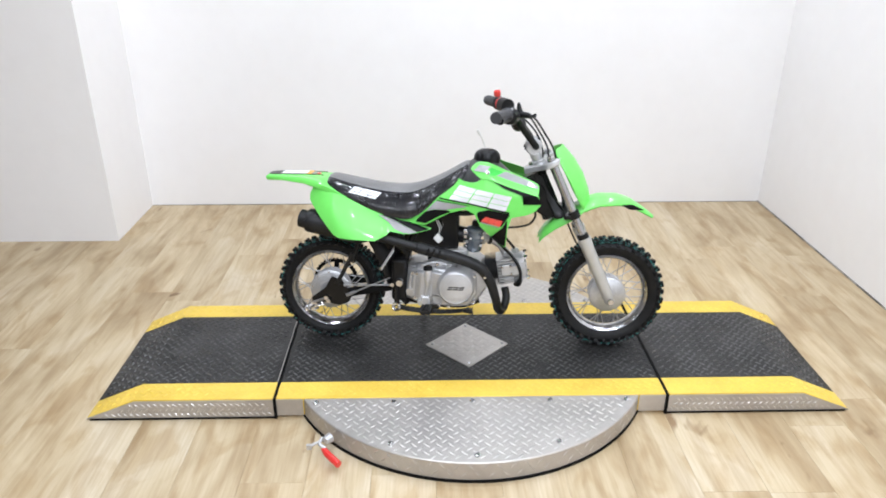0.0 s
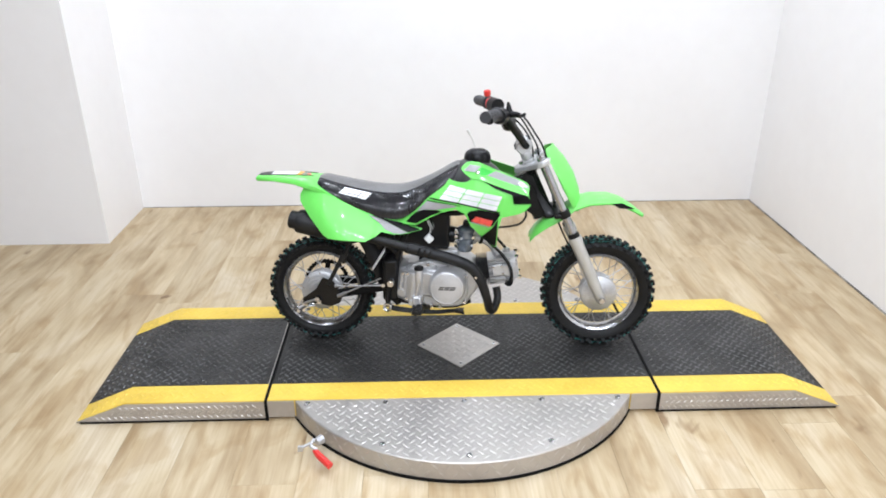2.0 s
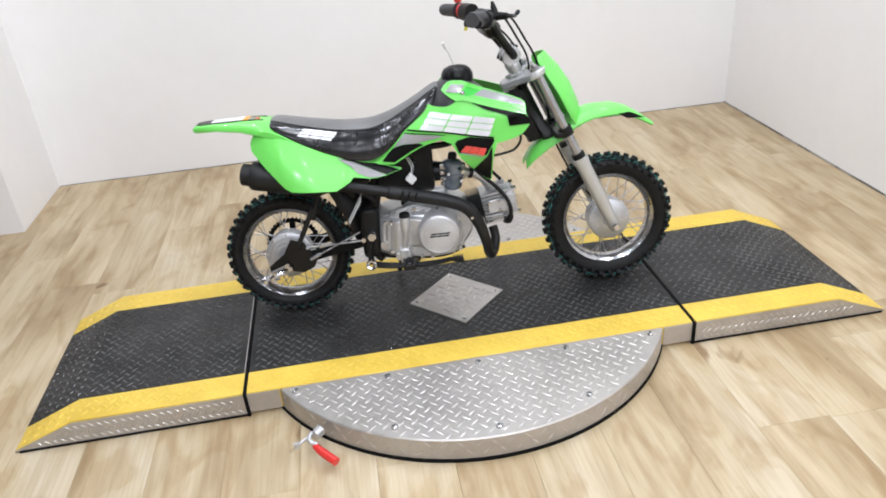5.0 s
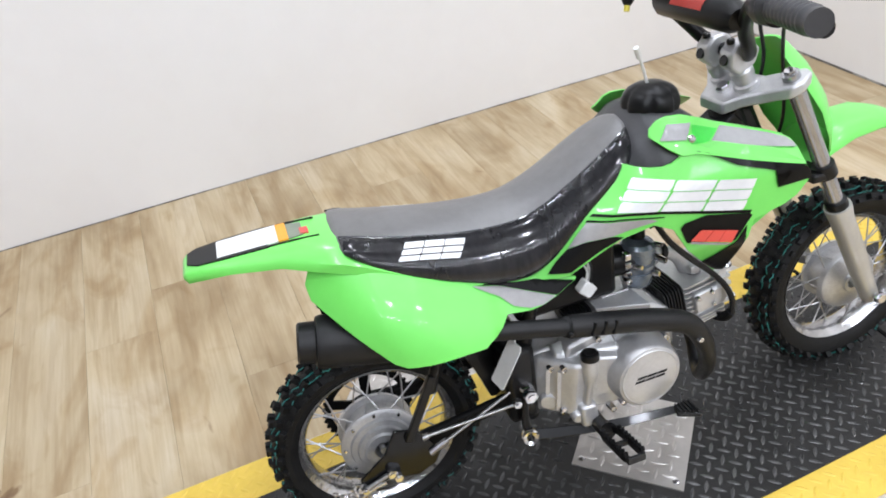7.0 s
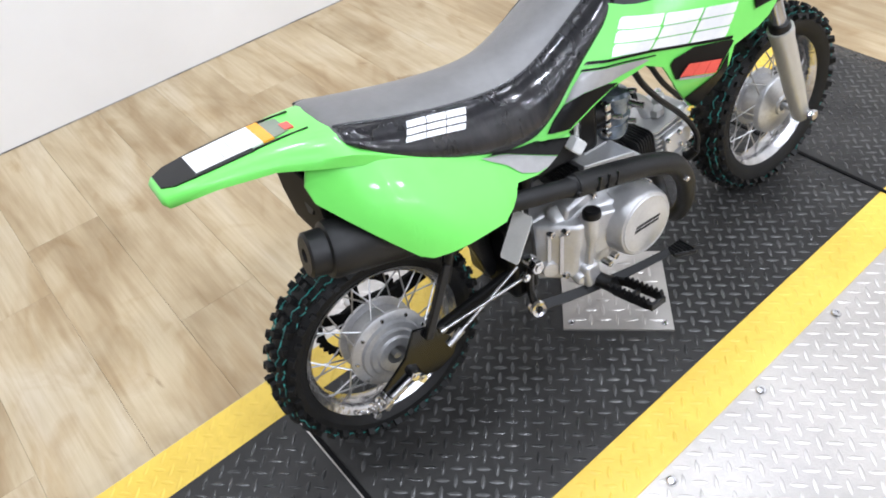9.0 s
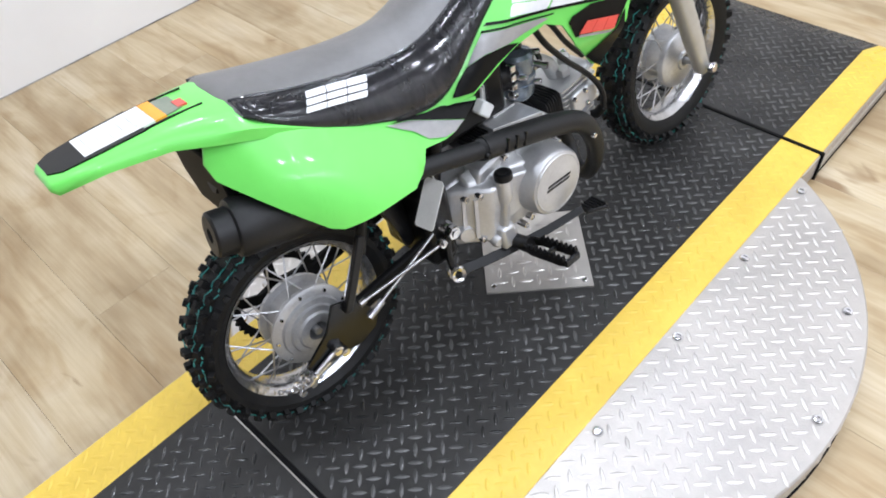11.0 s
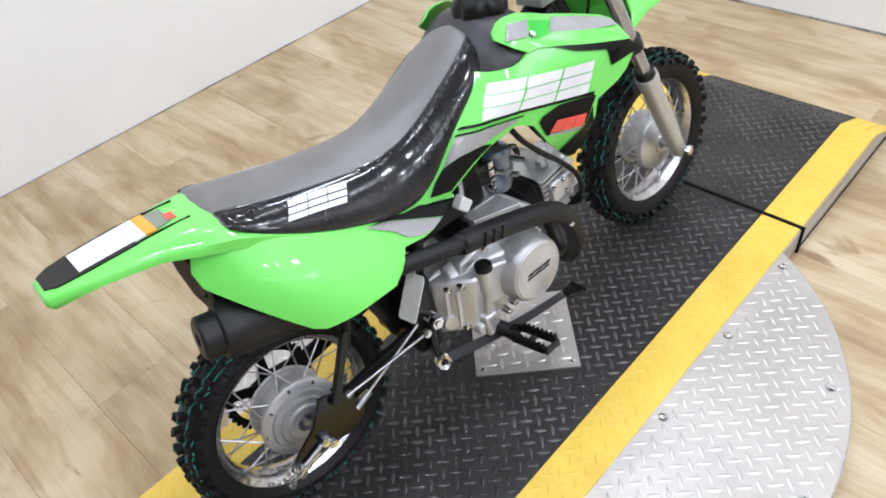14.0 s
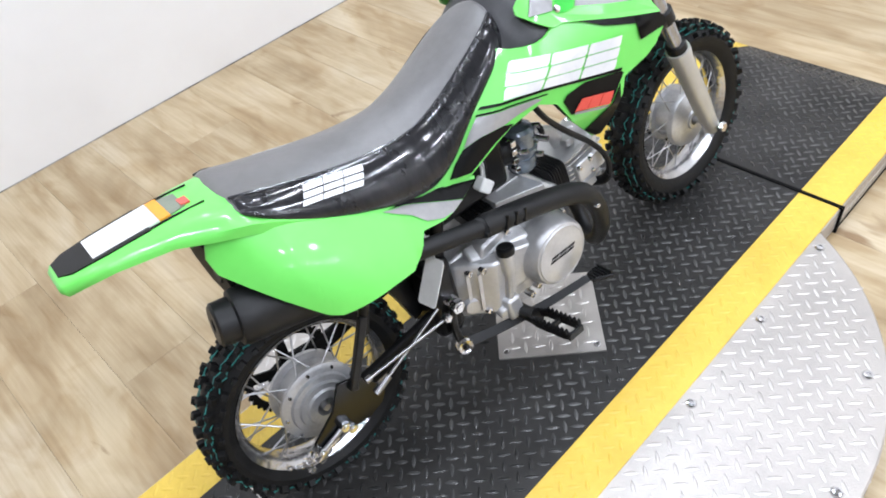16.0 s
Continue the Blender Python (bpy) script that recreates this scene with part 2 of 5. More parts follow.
def tube(pts, r, seg=10, sub=6, bm=None, flat=1.0):
    """A round tube through points; r is one radius or one for each point."""
    bm = bm or bmesh.new()
    rs = [r] * len(pts) if isinstance(r, (int, float)) else list(r)
    path = spline(pts, sub) if sub > 1 else [Vector(p) for p in pts]
    step = max(sub, 1)
    rad = [rs[min(i // step, len(rs) - 1)] * (1 - (i % step) / step) + rs[min(i // step + 1, len(rs) - 1)] * (i % step) / step for i in range(len(path))]
    up, rings = None, []
    for i, p in enumerate(path):
        d = (path[min(i + 1, len(path) - 1)] - path[max(i - 1, 0)]).normalized()
        if up is None:
            up = d.orthogonal().normalized()
        up = (up - d * up.dot(d)).normalized()
        side = d.cross(up)
        rings.append([bm.verts.new(p + rad[i] * (math.cos(a) * up + flat * math.sin(a) * side)) for a in (2 * math.pi * k / seg for k in range(seg))])
    for a, b in zip(rings, rings[1:]):
        for k in range(seg):
            bm.faces.new((a[k], a[(k + 1) % seg], b[(k + 1) % seg], b[k]))
    bm.faces.new(rings[0][::-1])
    bm.faces.new(rings[-1])
    return bm


def rod(a, b, r, seg=12, bm=None, r2=None):
    return tube([a, b], [r, r if r2 is None else r2], seg, 1, bm)


def lathe(profile, centre, axis, seg=40, bm=None, closed=False):
    """Turns (radius, along) pairs round an axis through centre."""
    bm = bm or bmesh.new()
    axis = Vector(axis).normalized()
    u = axis.orthogonal().normalized()
    v = axis.cross(u)
    c = Vector(centre)
    rings = []
    for r, h in profile:
        if r < 1e-6:
            rings.append([bm.verts.new(c + axis * h)])
        else:
            rings.append([bm.verts.new(c + axis * h + r * (math.cos(t) * u + math.sin(t) * v)) for t in (2 * math.pi * k / seg for k in range(seg))])
    pairs = list(zip(rings, rings[1:])) + ([(rings[-1], rings[0])] if closed else [])
    for a, b in pairs:
        for k in range(seg):
            q = [a[k % len(a)], a[(k + 1) % len(a)], b[(k + 1) % len(b)], b[k % len(b)]]
            q = list(dict.fromkeys(q))
            if len(q) > 2:
                bm.faces.new(q)
    return bm


def loft(rings, bm=None, caps=True):
    bm = bm or bmesh.new()
    vs = [[bm.verts.new(p) for p in ring] for ring in rings]
    n = len(vs[0])
    for a, b in zip(vs, vs[1:]):
        for k in range(n):
            bm.faces.new((a[k], a[(k + 1) % n], b[(k + 1) % n], b[k]))
    if caps:
        bm.faces.new(vs[0][::-1])
        bm.faces.new(vs[-1])
    return bm


def panel(outline, surface, thick=0.004, cuts=3, bm=None, inward=1.0, sub=0):
    """A sheet with the outline (x, z), bent onto y = surface(x, z), and thick towards +y (inward 1) or -y."""
    bm = bm or bmesh.new()
    pts = [(p.x, p.z) for p in spline([(x, 0, z) for x, z in outline], sub, True)] if sub else outline
    t = bmesh.new()
    t.faces.new([t.verts.new((x, 0, z)) for x, z in pts])
    bmesh.ops.triangulate(t, faces=t.faces)
    for _ in range(cuts):
        long = [e for e in t.edges if e.calc_length() > 0.016]
        if not long:
            break
        bmesh.ops.subdivide_edges(t, edges=long, cuts=1)
        bmesh.ops.triangulate(t, faces=[f for f in t.faces if len(f.verts) > 3])
    t.verts.index_update()
    front = [bm.verts.new((v.co.x, surface(v.co.x, v.co.z), v.co.z)) for v in t.verts]
    back = [bm.verts.new((v.co.x, surface(v.co.x, v.co.z) + inward * thick, v.co.z)) for v in t.verts]
    for f in t.faces:
        ids = [v.index for v in f.verts]
        bm.faces.new([front[i] for i in ids])
        bm.faces.new([back[i] for i in reversed(ids)])
    for e in t.edges:
        if len(e.link_faces) == 1:
            a, b = e.verts[0].index, e.verts[1].index
            bm.faces.new((front[a], front[b], back[b], back[a]))
    t.free()
    return bm


def prism(outline, y0, y1, bm=None):
    bm = bm or bmesh.new()
    return loft([[(x, y0, z) for x, z in outline], [(x, y1, z) for x, z in outline]], bm)


# ---- the room ----
def structure(name, bm, material, label):
    return tagged(link(name, bm, material), label, name.split("_")[0], kind="structure")


structure("wall_north", box(-1.64, 1.81, 1.585, 1.685, -0.02, CEILING), WALL, "plain white painted back wall meeting the wooden floor")
structure("wall_east", box(1.71, 1.81, -6.5, 1.585, -0.02, CEILING), WALL, "plain white painted side wall of the photo bay")
structure("wall_alcove", box(-4.6, -1.64, 1.10, 1.685, -0.02, CEILING), WALL, "white boxed-out wall with a square outer corner")
# added out of view: west and south walls set back, grey to limit bounce
structure("wall_west", box(-4.6, -4.5, -6.5, 1.10, -0.02, CEILING), FARWALL, "unseen closing wall, grey to limit bounced light")
structure("wall_south", box(-4.6, 1.81, -6.6, -6.5, -0.02, CEILING), FARWALL, "unseen closing wall, grey to limit bounced light")
structure("ceiling", box(-4.6, 1.81, -6.6, 1.685, CEILING, CEILING + 0.1), CEIL, "plain ceiling")
floor = structure("floor", box(-4.6, 1.81, -6.6, 1.685, -0.05, -0.004), mat("dark joint", (0.09, 0.06, 0.035), 0.7), "floor of pale whitewashed oak planks")

GAP = mat("dark joint at the wall", (0.13, 0.118, 0.105), 0.8, second=(0.35, 0.33, 0.30), scale=9, mix=0.25)
structure("trim_north", box(-1.638, 1.706, 1.582, 1.5845, -0.001, 0.003), GAP, "thin dark uneven joint between back wall and floor")
structure("trim_east", box(1.706, 1.7095, -6.4, 1.5845, -0.001, 0.007), GAP, "thin dark uneven joint between side wall and floor")

# ---- tread plate ----
TOP = 0.072


def lugs(name, inside, material, parent, height, label, spread, pitch=0.0315, tall=0.0021):
    """Raised lozenges in two crossed sets: one on a square grid, the other in the middles of its cells."""
    bm = bmesh.new()
    x0, x1, y0, y1 = spread
    L, W, H = 0.43 * pitch, 0.0036, tall
    for i in range(int((x1 - x0) / pitch) + 1):
        for j in range(int((y1 - y0) / pitch) + 1):
            for half in (0, 1):
                x, y = x0 + (i + 0.25 + half * 0.5) * pitch, y0 + (j + 0.25 + half * 0.5) * pitch
                if not (x < x1 and y < y1) or not inside(x, y):
                    continue
                a = radians(45 if half else -45)
                c, sn = math.cos(a), math.sin(a)
                z = height(x, y)
                ring = [(L, 0), (L * 0.5, W * 0.8), (0, W), (-L * 0.5, W * 0.8), (-L, 0), (-L * 0.5, -W * 0.8), (0, -W), (L * 0.5, -W * 0.8)]
                low = [bm.verts.new((x + u * c - v * sn, y + u * sn + v * c, height(x + u * c - v * sn, y + u * sn + v * c))) for u, v in ring]
                a1 = bm.verts.new((x + 0.55 * L * c, y + 0.55 * L * sn, z + H * 0.85))
                a0 = bm.verts.new((x, y, z + H))
                a2 = bm.verts.new((x - 0.55 * L * c, y - 0.55 * L * sn, z + H * 0.85))
                for q in ((low[0], low[1], a1), (low[1], low[2], a0, a1), (low[2], low[3], a2, a0), (low[3], low[4], a2), (low[4], low[5], a2), (low[5], low[6], a0, a2), (low[6], low[7], a1, a0), (low[7], low[0], a1)):
                    bm.faces.new(q)
    o = part(name, bm, material, parent, label, smooth=80)
    return tagged(o, kind="stuff")


# ---- the turntable ----
RADIUS, HALF, EDGE, BAND = 0.606, 0.611, 0.302, 0.088
turntable = thing("turntable", "round tread plate turntable with black deck and yellow edges", "turntable")
bm = lathe([(0, TOP - 0.003), (RADIUS - 0.003, TOP - 0.003), (RADIUS, TOP - 0.006), (RADIUS, 0.0095), (RADIUS - 0.01, 0.0095), (0, 0.0095)], (0, 0, 0), (0, 0, 1), 128)
part("disc", bm, STEEL, turntable, "bright steel tread plate disc", smooth=30)
part("seal", lathe([(RADIUS - 0.02, 0.0), (RADIUS + 0.003, 0.0), (RADIUS + 0.003, 0.0085), (RADIUS - 0.02, 0.0090)], (0, 0, 0), (0, 0, 1), 128, closed=True), DARKRUBBER, turntable, "black rubber skirt")
part("deck", box(-HALF, HALF, -EDGE + BAND, EDGE - BAND, 0.01, TOP), DECK, turntable, "black grip-painted tread plate deck", bevel=0.0015)
for side in (-1, 1):
    y0, y1 = sorted((side * (EDGE - BAND), side * EDGE))
    part("edge_band", box(-HALF, HALF, y0, y1, 0.010, TOP), YELLOW, turntable, "yellow painted edge", bevel=0.0015)
    for end in (-1, 1):
        x0, x1 = sorted((end * 0.528, end * HALF))
        ya, yb = sorted((side * (EDGE + 0.0005), side * (EDGE + 0.003)))
        part("skirt", box(x0, x1, ya, yb, 0.010, TOP - 0.003), STEEL, turntable, "steel side skirt")
part("cover_plate", lathe([(0, TOP), (0.1435, TOP), (0.1435, TOP + 0.0035), (0, TOP + 0.0035)], (0, 0, 0), (0, 0, 1), 4), STEEL, turntable, "square steel cover plate", smooth=20).rotation_euler = (0, 0, radians(45))
deck_z = lambda x, y: TOP
lugs("deck_tread", lambda x, y: abs(x) < HALF - 0.01 and abs(y) < EDGE - BAND - 0.006 and abs(x) + abs(y) > 0.155, LUG, turntable, deck_z, "worn black lugs", (-HALF, HALF, -EDGE, EDGE))
lugs("edge_tread", lambda x, y: abs(x) < HALF - 0.01 and EDGE - BAND + 0.008 < abs(y) < EDGE - 0.008, YELLOW, turntable, deck_z, "yellow painted lugs", (-HALF, HALF, -EDGE, EDGE))
lugs("disc_tread", lambda x, y: math.hypot(x, y) < RADIUS - 0.012 and abs(y) > EDGE + 0.008, LUGSTEEL, turntable, lambda x, y: TOP - 0.003, "bright steel lugs", (-RADIUS, RADIUS, -RADIUS, RADIUS), 0.0350)
lugs("cover_tread", lambda x, y: abs(x) + abs(y) < 0.128, LUGSTEEL, turntable, lambda x, y: TOP + 0.0035, "bright steel lugs", (-0.15, 0.15, -0.15, 0.15), 0.0345, 0.0028)
rim = bmesh.new()
for k in range(96):
    for r in range(2):
        a, cz, d = 2 * math.pi * (k + r * 0.5) / 96, 0.028 + 0.025 * r, 1 if (k + r) % 2 else -1
        if abs(RADIUS * math.sin(a)) < EDGE + 0.012:
            continue
        at = lambda u, w, lift: rim.verts.new(((RADIUS + lift) * math.cos(a + u / RADIUS), (RADIUS + lift) * math.sin(a + u / RADIUS), cz + w))
        v = [at(u, w, 0.0) for u, w in ((0.0105, 0.0105 * d), (-0.0025, 0.0025 * d), (-0.0105, -0.0105 * d), (0.0025, -0.0025 * d))]
        tip = at(0, 0, 0.0022)
        for q in range(4):
            rim.faces.new((v[q], v[(q + 1) % 4], tip))
tagged(part("rim_tread", rim, LUGSTEEL, turntable, "bright steel lugs", smooth=15), kind="stuff")
BOLTS = [(x, -0.322) for x in (-0.484, -0.243, 0, 0.241, 0.480)] + [(-0.245, -0.52), (0, -0.574), (0.238, -0.52)]
for bx, by in BOLTS + [(x, -y) for x, y in BOLTS]:
    part("bolt", lathe([(0, 0.0022), (0.004, 0.0022), (0.0045, 0.004), (0.0075, 0.0035), (0.0095, 0.001), (0.0098, -0.004)], (bx, by, TOP - 0.002), (0, 0, 1), 16), CHROME, turntable)
for bx, by in ((0.122, 0), (-0.122, 0), (0, 0.122), (0, -0.122)):
    part("bolt", lathe([(0, 0.001), (0.003, 0.001), (0.0035, 0.0025), (0.006, 0.0018), (0.0065, -0.001)], (bx, by, TOP + 0.0035), (0, 0, 1), 12), CHROME, turntable)

# ---- the ramps ----
FLAT = 1.050
RAMPEND = 1.205


def ramp(sign):
    t = thing("ramp", "low black ramp with yellow edges and steel tread plate sides", "ramp", "ramps at the turntable")
    x0 = sign * (HALF + 0.008)
    prof = [(x0, 0.004), (sign * RAMPEND, 0.004), (sign * RAMPEND, 0.007), (sign * FLAT, TOP), (x0, TOP)]

    def slab(ya, yb, lift=0.0):
        return loft([[(x, ya, z + lift) for x, z in prof], [(x, yb, z + lift) for x, z in prof]])

    part("deck", slab(-EDGE + BAND, EDGE - BAND), DECK, t, "black grip-painted deck", bevel=0.001)
    z_at = lambda x, y: TOP if abs(x) < FLAT else TOP + (abs(x) - FLAT) / (RAMPEND - FLAT) * (0.007 - TOP)
    for s in (-1, 1):
        ya, yb = sorted((s * (EDGE - BAND), s * EDGE))
        part("edge_band", slab(ya, yb), YELLOW, t, "yellow painted edge", bevel=0.001)
        ya, yb = sorted((s * (EDGE + 0.0005), s * (EDGE + 0.003)))
        side = [(x, z - 0.004 if z > 0.01 else z) for x, z in prof]
        part("skirt", loft([[(x, ya, z) for x, z in side], [(x, yb, z) for x, z in side]]), STEEL, t, "steel tread plate skirt")
        lip = sorted((s * (EDGE + 0.001), s * (EDGE + 0.0045)))
        part("foot_strip", box(*sorted((x0, sign * (RAMPEND - 0.01))), *lip, 0.0, 0.0065), DARKRUBBER, t, "black rubber foot strip")
        sl = bmesh.new()
        for k in range(29):
            for r in range(3):
                cx, cz = abs(x0) + 0.014 + k * 0.0195 + r * 0.0098, 0.017 + 0.0175 * r
                if cz + 0.009 > z_at(cx, 0) - 0.004:
                    continue
                cx *= sign
                d = 1 if r % 2 else -1
                yy, out = s * (EDGE + 0.003), s * (EDGE + 0.0052)
                ring = [(0.0080, 0.0080 * d), (-0.0020, 0.0020 * d), (-0.0080, -0.0080 * d), (0.0020, -0.0020 * d)]
                v = [sl.verts.new((cx + u, yy, cz + w)) for u, w in ring]
                a = sl.verts.new((cx, out, cz))
                for q in range(4):
                    sl.faces.new((v[q], v[(q + 1) % 4], a))
        tagged(part("skirt_tread", sl, LUGSTEEL, t, "bright steel lugs", smooth=15), kind="stuff")
    lo, hi = sorted((x0, sign * RAMPEND))
    lugs("deck_tread", lambda x, y: abs(x0) + 0.012 < abs(x) < RAMPEND - 0.015 and abs(y) < EDGE - BAND - 0.006, LUG, t, z_at, "worn black lugs", (lo, hi, -EDGE, EDGE))
    lugs("edge_tread", lambda x, y: abs(x0) + 0.012 < abs(x) < RAMPEND - 0.02 and EDGE - BAND + 0.008 < abs(y) < EDGE - 0.008, YELLOW, t, z_at, "yellow painted lugs", (lo, hi, -EDGE, EDGE))
    part("seal", box(*sorted((x0 + sign * 0.0006, x0 - sign * 0.0076)), -EDGE - 0.008, EDGE + 0.008, 0.001, TOP + 0.002), DARKRUBBER, t, "black rubber joint strip")
    if sign < 0:
        # glint along the joint, modelled as a thin strip of pale steel
        part("edge_glint", box(x0 - 0.0034, x0 - 0.0010, -EDGE + BAND, EDGE - BAND, TOP - 0.004, TOP + 0.0018), STEEL, t, "thin pale strip for the glint along the joint")
    return t


for sign in (-1, 1):
    ramp(sign)

# ---- toggle clamp at the rim of the disc ----
clamp = thing("toggle_clamp", "steel toggle clamp with red rubber handle on the disc", "clamp")
ca = Vector((-0.425, -0.452, 0.040))
out = Vector((-0.68, -0.73, 0))
across = Vector((0.73, -0.68, 0))
part("base", tube([ca + out * 0.0, ca + out * 0.022], [0.015, 0.012], 8, 1), HUBGREY, clamp, "grey steel clamp base")
part("plunger", rod(ca - out * 0.005 + across * -0.005, ca + out * 0.068 + across * -0.014, 0.0042), HUBGREY, clamp)
part("link", tube([ca + out * 0.03 + Vector((0, 0, 0.016)), ca + out * 0.05 + across * 0.01 + Vector((0, 0, 0.012)), ca + out * 0.045 + across * 0.03 + Vector((0, 0, 0.004))], 0.0050, 8), HUBGREY, clamp)
part("handle", tube([ca + out * 0.047 + across * 0.022, ca + out * 0.052 + across * 0.05 + Vector((0, 0, -0.004)), ca + out * 0.055 + across * 0.098 + Vector((0, 0, -0.010))], [0.007, 0.0105, 0.0105], 14), RED, clamp, "red dipped rubber handle")
part("end_plate", box(-0.007, 0.007, -0.004, 0.004, -0.008, 0.008), HUBGREY, clamp).location = ca + out * 0.070 + across * -0.014

# ---- the motorcycle ----
bike = thing("dirt_bike", "small lime green dirt bike leaning on its stand", "motorcycle")
bike.matrix_world = Matrix.Translation((0.0003, 0.039, TOP + 0.0005)) @ Euler((0, 0, radians(-4.75))).to_matrix().to_4x4() @ Euler((radians(-8.35), 0, 0)).to_matrix().to_4x4()
R_REAR, R_FRONT = 0.1865, 0.1945


def wheel(name, cx, cz, hub_r, hub_half, rear):
    """A spoked wheel round an axle along y: hub, rim, spokes, nipples, knobbly tyre."""
    c = (cx, 0, cz)
    prof = [(0.016, -hub_half), (hub_r * 0.44, -hub_half), (hub_r * 0.48, -hub_half + 0.004), (hub_r * 0.60, -hub_half + 0.005), (hub_r * 0.63, -hub_half + 0.010),
            (hub_r * 0.76, -hub_half + 0.011), (hub_r * 0.79, -hub_half + 0.016), (hub_r * 0.92, -hub_half + 0.017), (hub_r, -hub_half + 0.020), (hub_r, -hub_half + 0.025), (hub_r * 0.80, -hub_half + 0.027), (hub_r * 0.74, -hub_half + 0.045),
            (hub_r * 0.80, -hub_half + 0.062), (hub_r * 0.96, -hub_half + 0.064), (hub_r * 0.96, -hub_half + 0.070), (hub_r * 0.5, -hub_half + 0.075), (0.020, hub_half - 0.012), (0.018, hub_half)]
    if not rear:
        prof = [(0.012, -hub_half), (hub_r * 0.30, -hub_half), (hub_r * 0.34, -hub_half + 0.004), (hub_r * 0.86, -hub_half + 0.009), (hub_r * 0.97, -hub_half + 0.013), (hub_r, -hub_half + 0.018), (hub_r, -hub_half + 0.025)] + prof[10:]
    w = part(name, lathe(prof, c, (0, 1, 0), 48, closed=True), HUBGREY, bike, "spoked wheel with grey cast hub", smooth=25)
    rp = [(0.1365, -0.0265), (0.1375, -0.0235), (0.1330, -0.021), (0.1295, -0.016), (0.1265, -0.012), (0.1245, 0.0), (0.1265, 0.012), (0.1295, 0.016), (0.133, 0.021),
          (0.1375, 0.0235), (0.1365, 0.0265), (0.1340, 0.0245), (0.1275, 0.020), (0.1225, 0.013), (0.1205, 0.0), (0.1225, -0.013), (0.1275, -0.020), (0.1340, -0.0245)]
    part("rim", lathe(rp, c, (0, 1, 0), 72, closed=True), RIM, w, "polished alloy rim", smooth=50)
    # tyre: carcass with side lettering ring and three rows of knobs
    half, grow = 0.036, cz - 0.190
    tp = [(0.1345, -0.022), (0.141, -0.0285), (0.152, -half + 0.001), (0.162, -half), (0.171, -half + 0.006), (0.1765, -0.021), (0.179, -0.010), (0.180, 0), (0.179, 0.010), (0.1765, 0.021),
          (0.171, half - 0.006), (0.162, half), (0.152, half - 0.001), (0.141, 0.0285), (0.1345, 0.022), (0.131, 0.0), ]
    tp = [(r + grow * max(0.0, min(1.0, (r - 0.1345) / 0.04)), h) for r, h in tp]
    bt = lathe(tp, c, (0, 1, 0), 72, closed=True)
    rnd = random.Random(3 if rear else 4)

    def knob(ang, y, r, wid, ln, hgt, tilt):
        """A tapered block on the tread; tilt turns its top outward towards the shoulder. Alike blocks share one mesh."""
        key = (y, r, wid, ln, hgt, tilt)
        if key not in blocks:
            u, v, o = Vector((1, 0, 0)), Vector((0, 0, 1)), Vector((0, 1, 0))
            nrm = (u * math.cos(tilt) + o * math.sin(tilt)).normalized()
            lat = (o * math.cos(tilt) - u * math.sin(tilt)).normalized()
            p = u * (r + grow) + o * y
            kb = bmesh.new()
            corners = ((-1, -1), (1, -1), (1, 1), (-1, 1))
            loft([[p + nrm * h + v * ln * k * a + lat * wid * k * b for a, b in corners] for h, k in ((-0.004, 1.0), (hgt * 1.12, 0.86), (hgt * 1.2, 0.78))], kb)
            bmesh.ops.recalc_face_normals(kb, faces=kb.faces)
            me = bpy.data.meshes.new("tread_block")
            kb.to_mesh(me)
            kb.free()
            me.materials.append(RUBBER)
            blocks[key] = me
        placed.append((ang, blocks[key]))

    blocks, placed = {}, []
    n = 40
    for i in range(n):
        a = 2 * math.pi * i / n
        d = 2 * math.pi / n
        if i % 2:
            knob(a, 0.0082, 0.178, 0.0052, 0.0058, 0.0105, 0.06)
            knob(a, -0.0082, 0.178, 0.0052, 0.0058, 0.0105, -0.06)
        else:
            knob(a, 0.0, 0.178, 0.0066, 0.0052, 0.011, 0)
        knob(a + 0.5 * d, 0.0220, 0.1745, 0.0050, 0.0056, 0.0105, 0.45)
        knob(a + 0.5 * d, -0.0220, 0.1745, 0.0050, 0.0056, 0.0105, -0.45)
        if i % 2:
            knob(a, 0.0325, 0.167, 0.0052, 0.0064, 0.009, 0.95)
            knob(a, -0.0325, 0.167, 0.0052, 0.0064, 0.009, -0.95)
        else:
            knob(a, 0.0335, 0.164, 0.0042, 0.0048, 0.007, 1.05)
            knob(a, -0.0335, 0.164, 0.0042, 0.0048, 0.007, -1.05)
    part("tyre", bt, RUBBER, w, "knobbly black off-road tyre", smooth=25)
    for ang, me in placed:
        o = new("tread_block", me)
        o.parent = w
        o.matrix_local = Matrix.Translation(c) @ Matrix.Rotation(-ang, 4, "Y")
    for y, rad, amp in ((-0.0148, 0.1802, 0.0026), (0.0148, 0.1802, 0.0026), (-0.0272, 0.1752, 0.0018), (0.0272, 0.1752, 0.0018)):
        ts = bmesh.new()
        for i in range(n):
            if rnd.random() < 0.10:
                continue
            a0 = 2 * math.pi * (i + rnd.uniform(-0.1, 0.1)) / n
            pts = []
            for k in range(5):
                a = a0 + k * 2 * math.pi / n * rnd.uniform(0.22, 0.25)
                rr = (rad, rad + 0.0022, rad + 0.0030, rad + 0.0022, rad)[k] + grow
                yy = y + amp * math.sin(i * 2.1 + k * 1.7) + rnd.uniform(-0.0005, 0.0005)
                pts.append((cx + rr * math.cos(a), yy, cz + rr * math.sin(a)))
            tube(pts, 0.0010, 4, 1, ts)
            if i % 3 == 0:
                a = a0 + math.pi / n
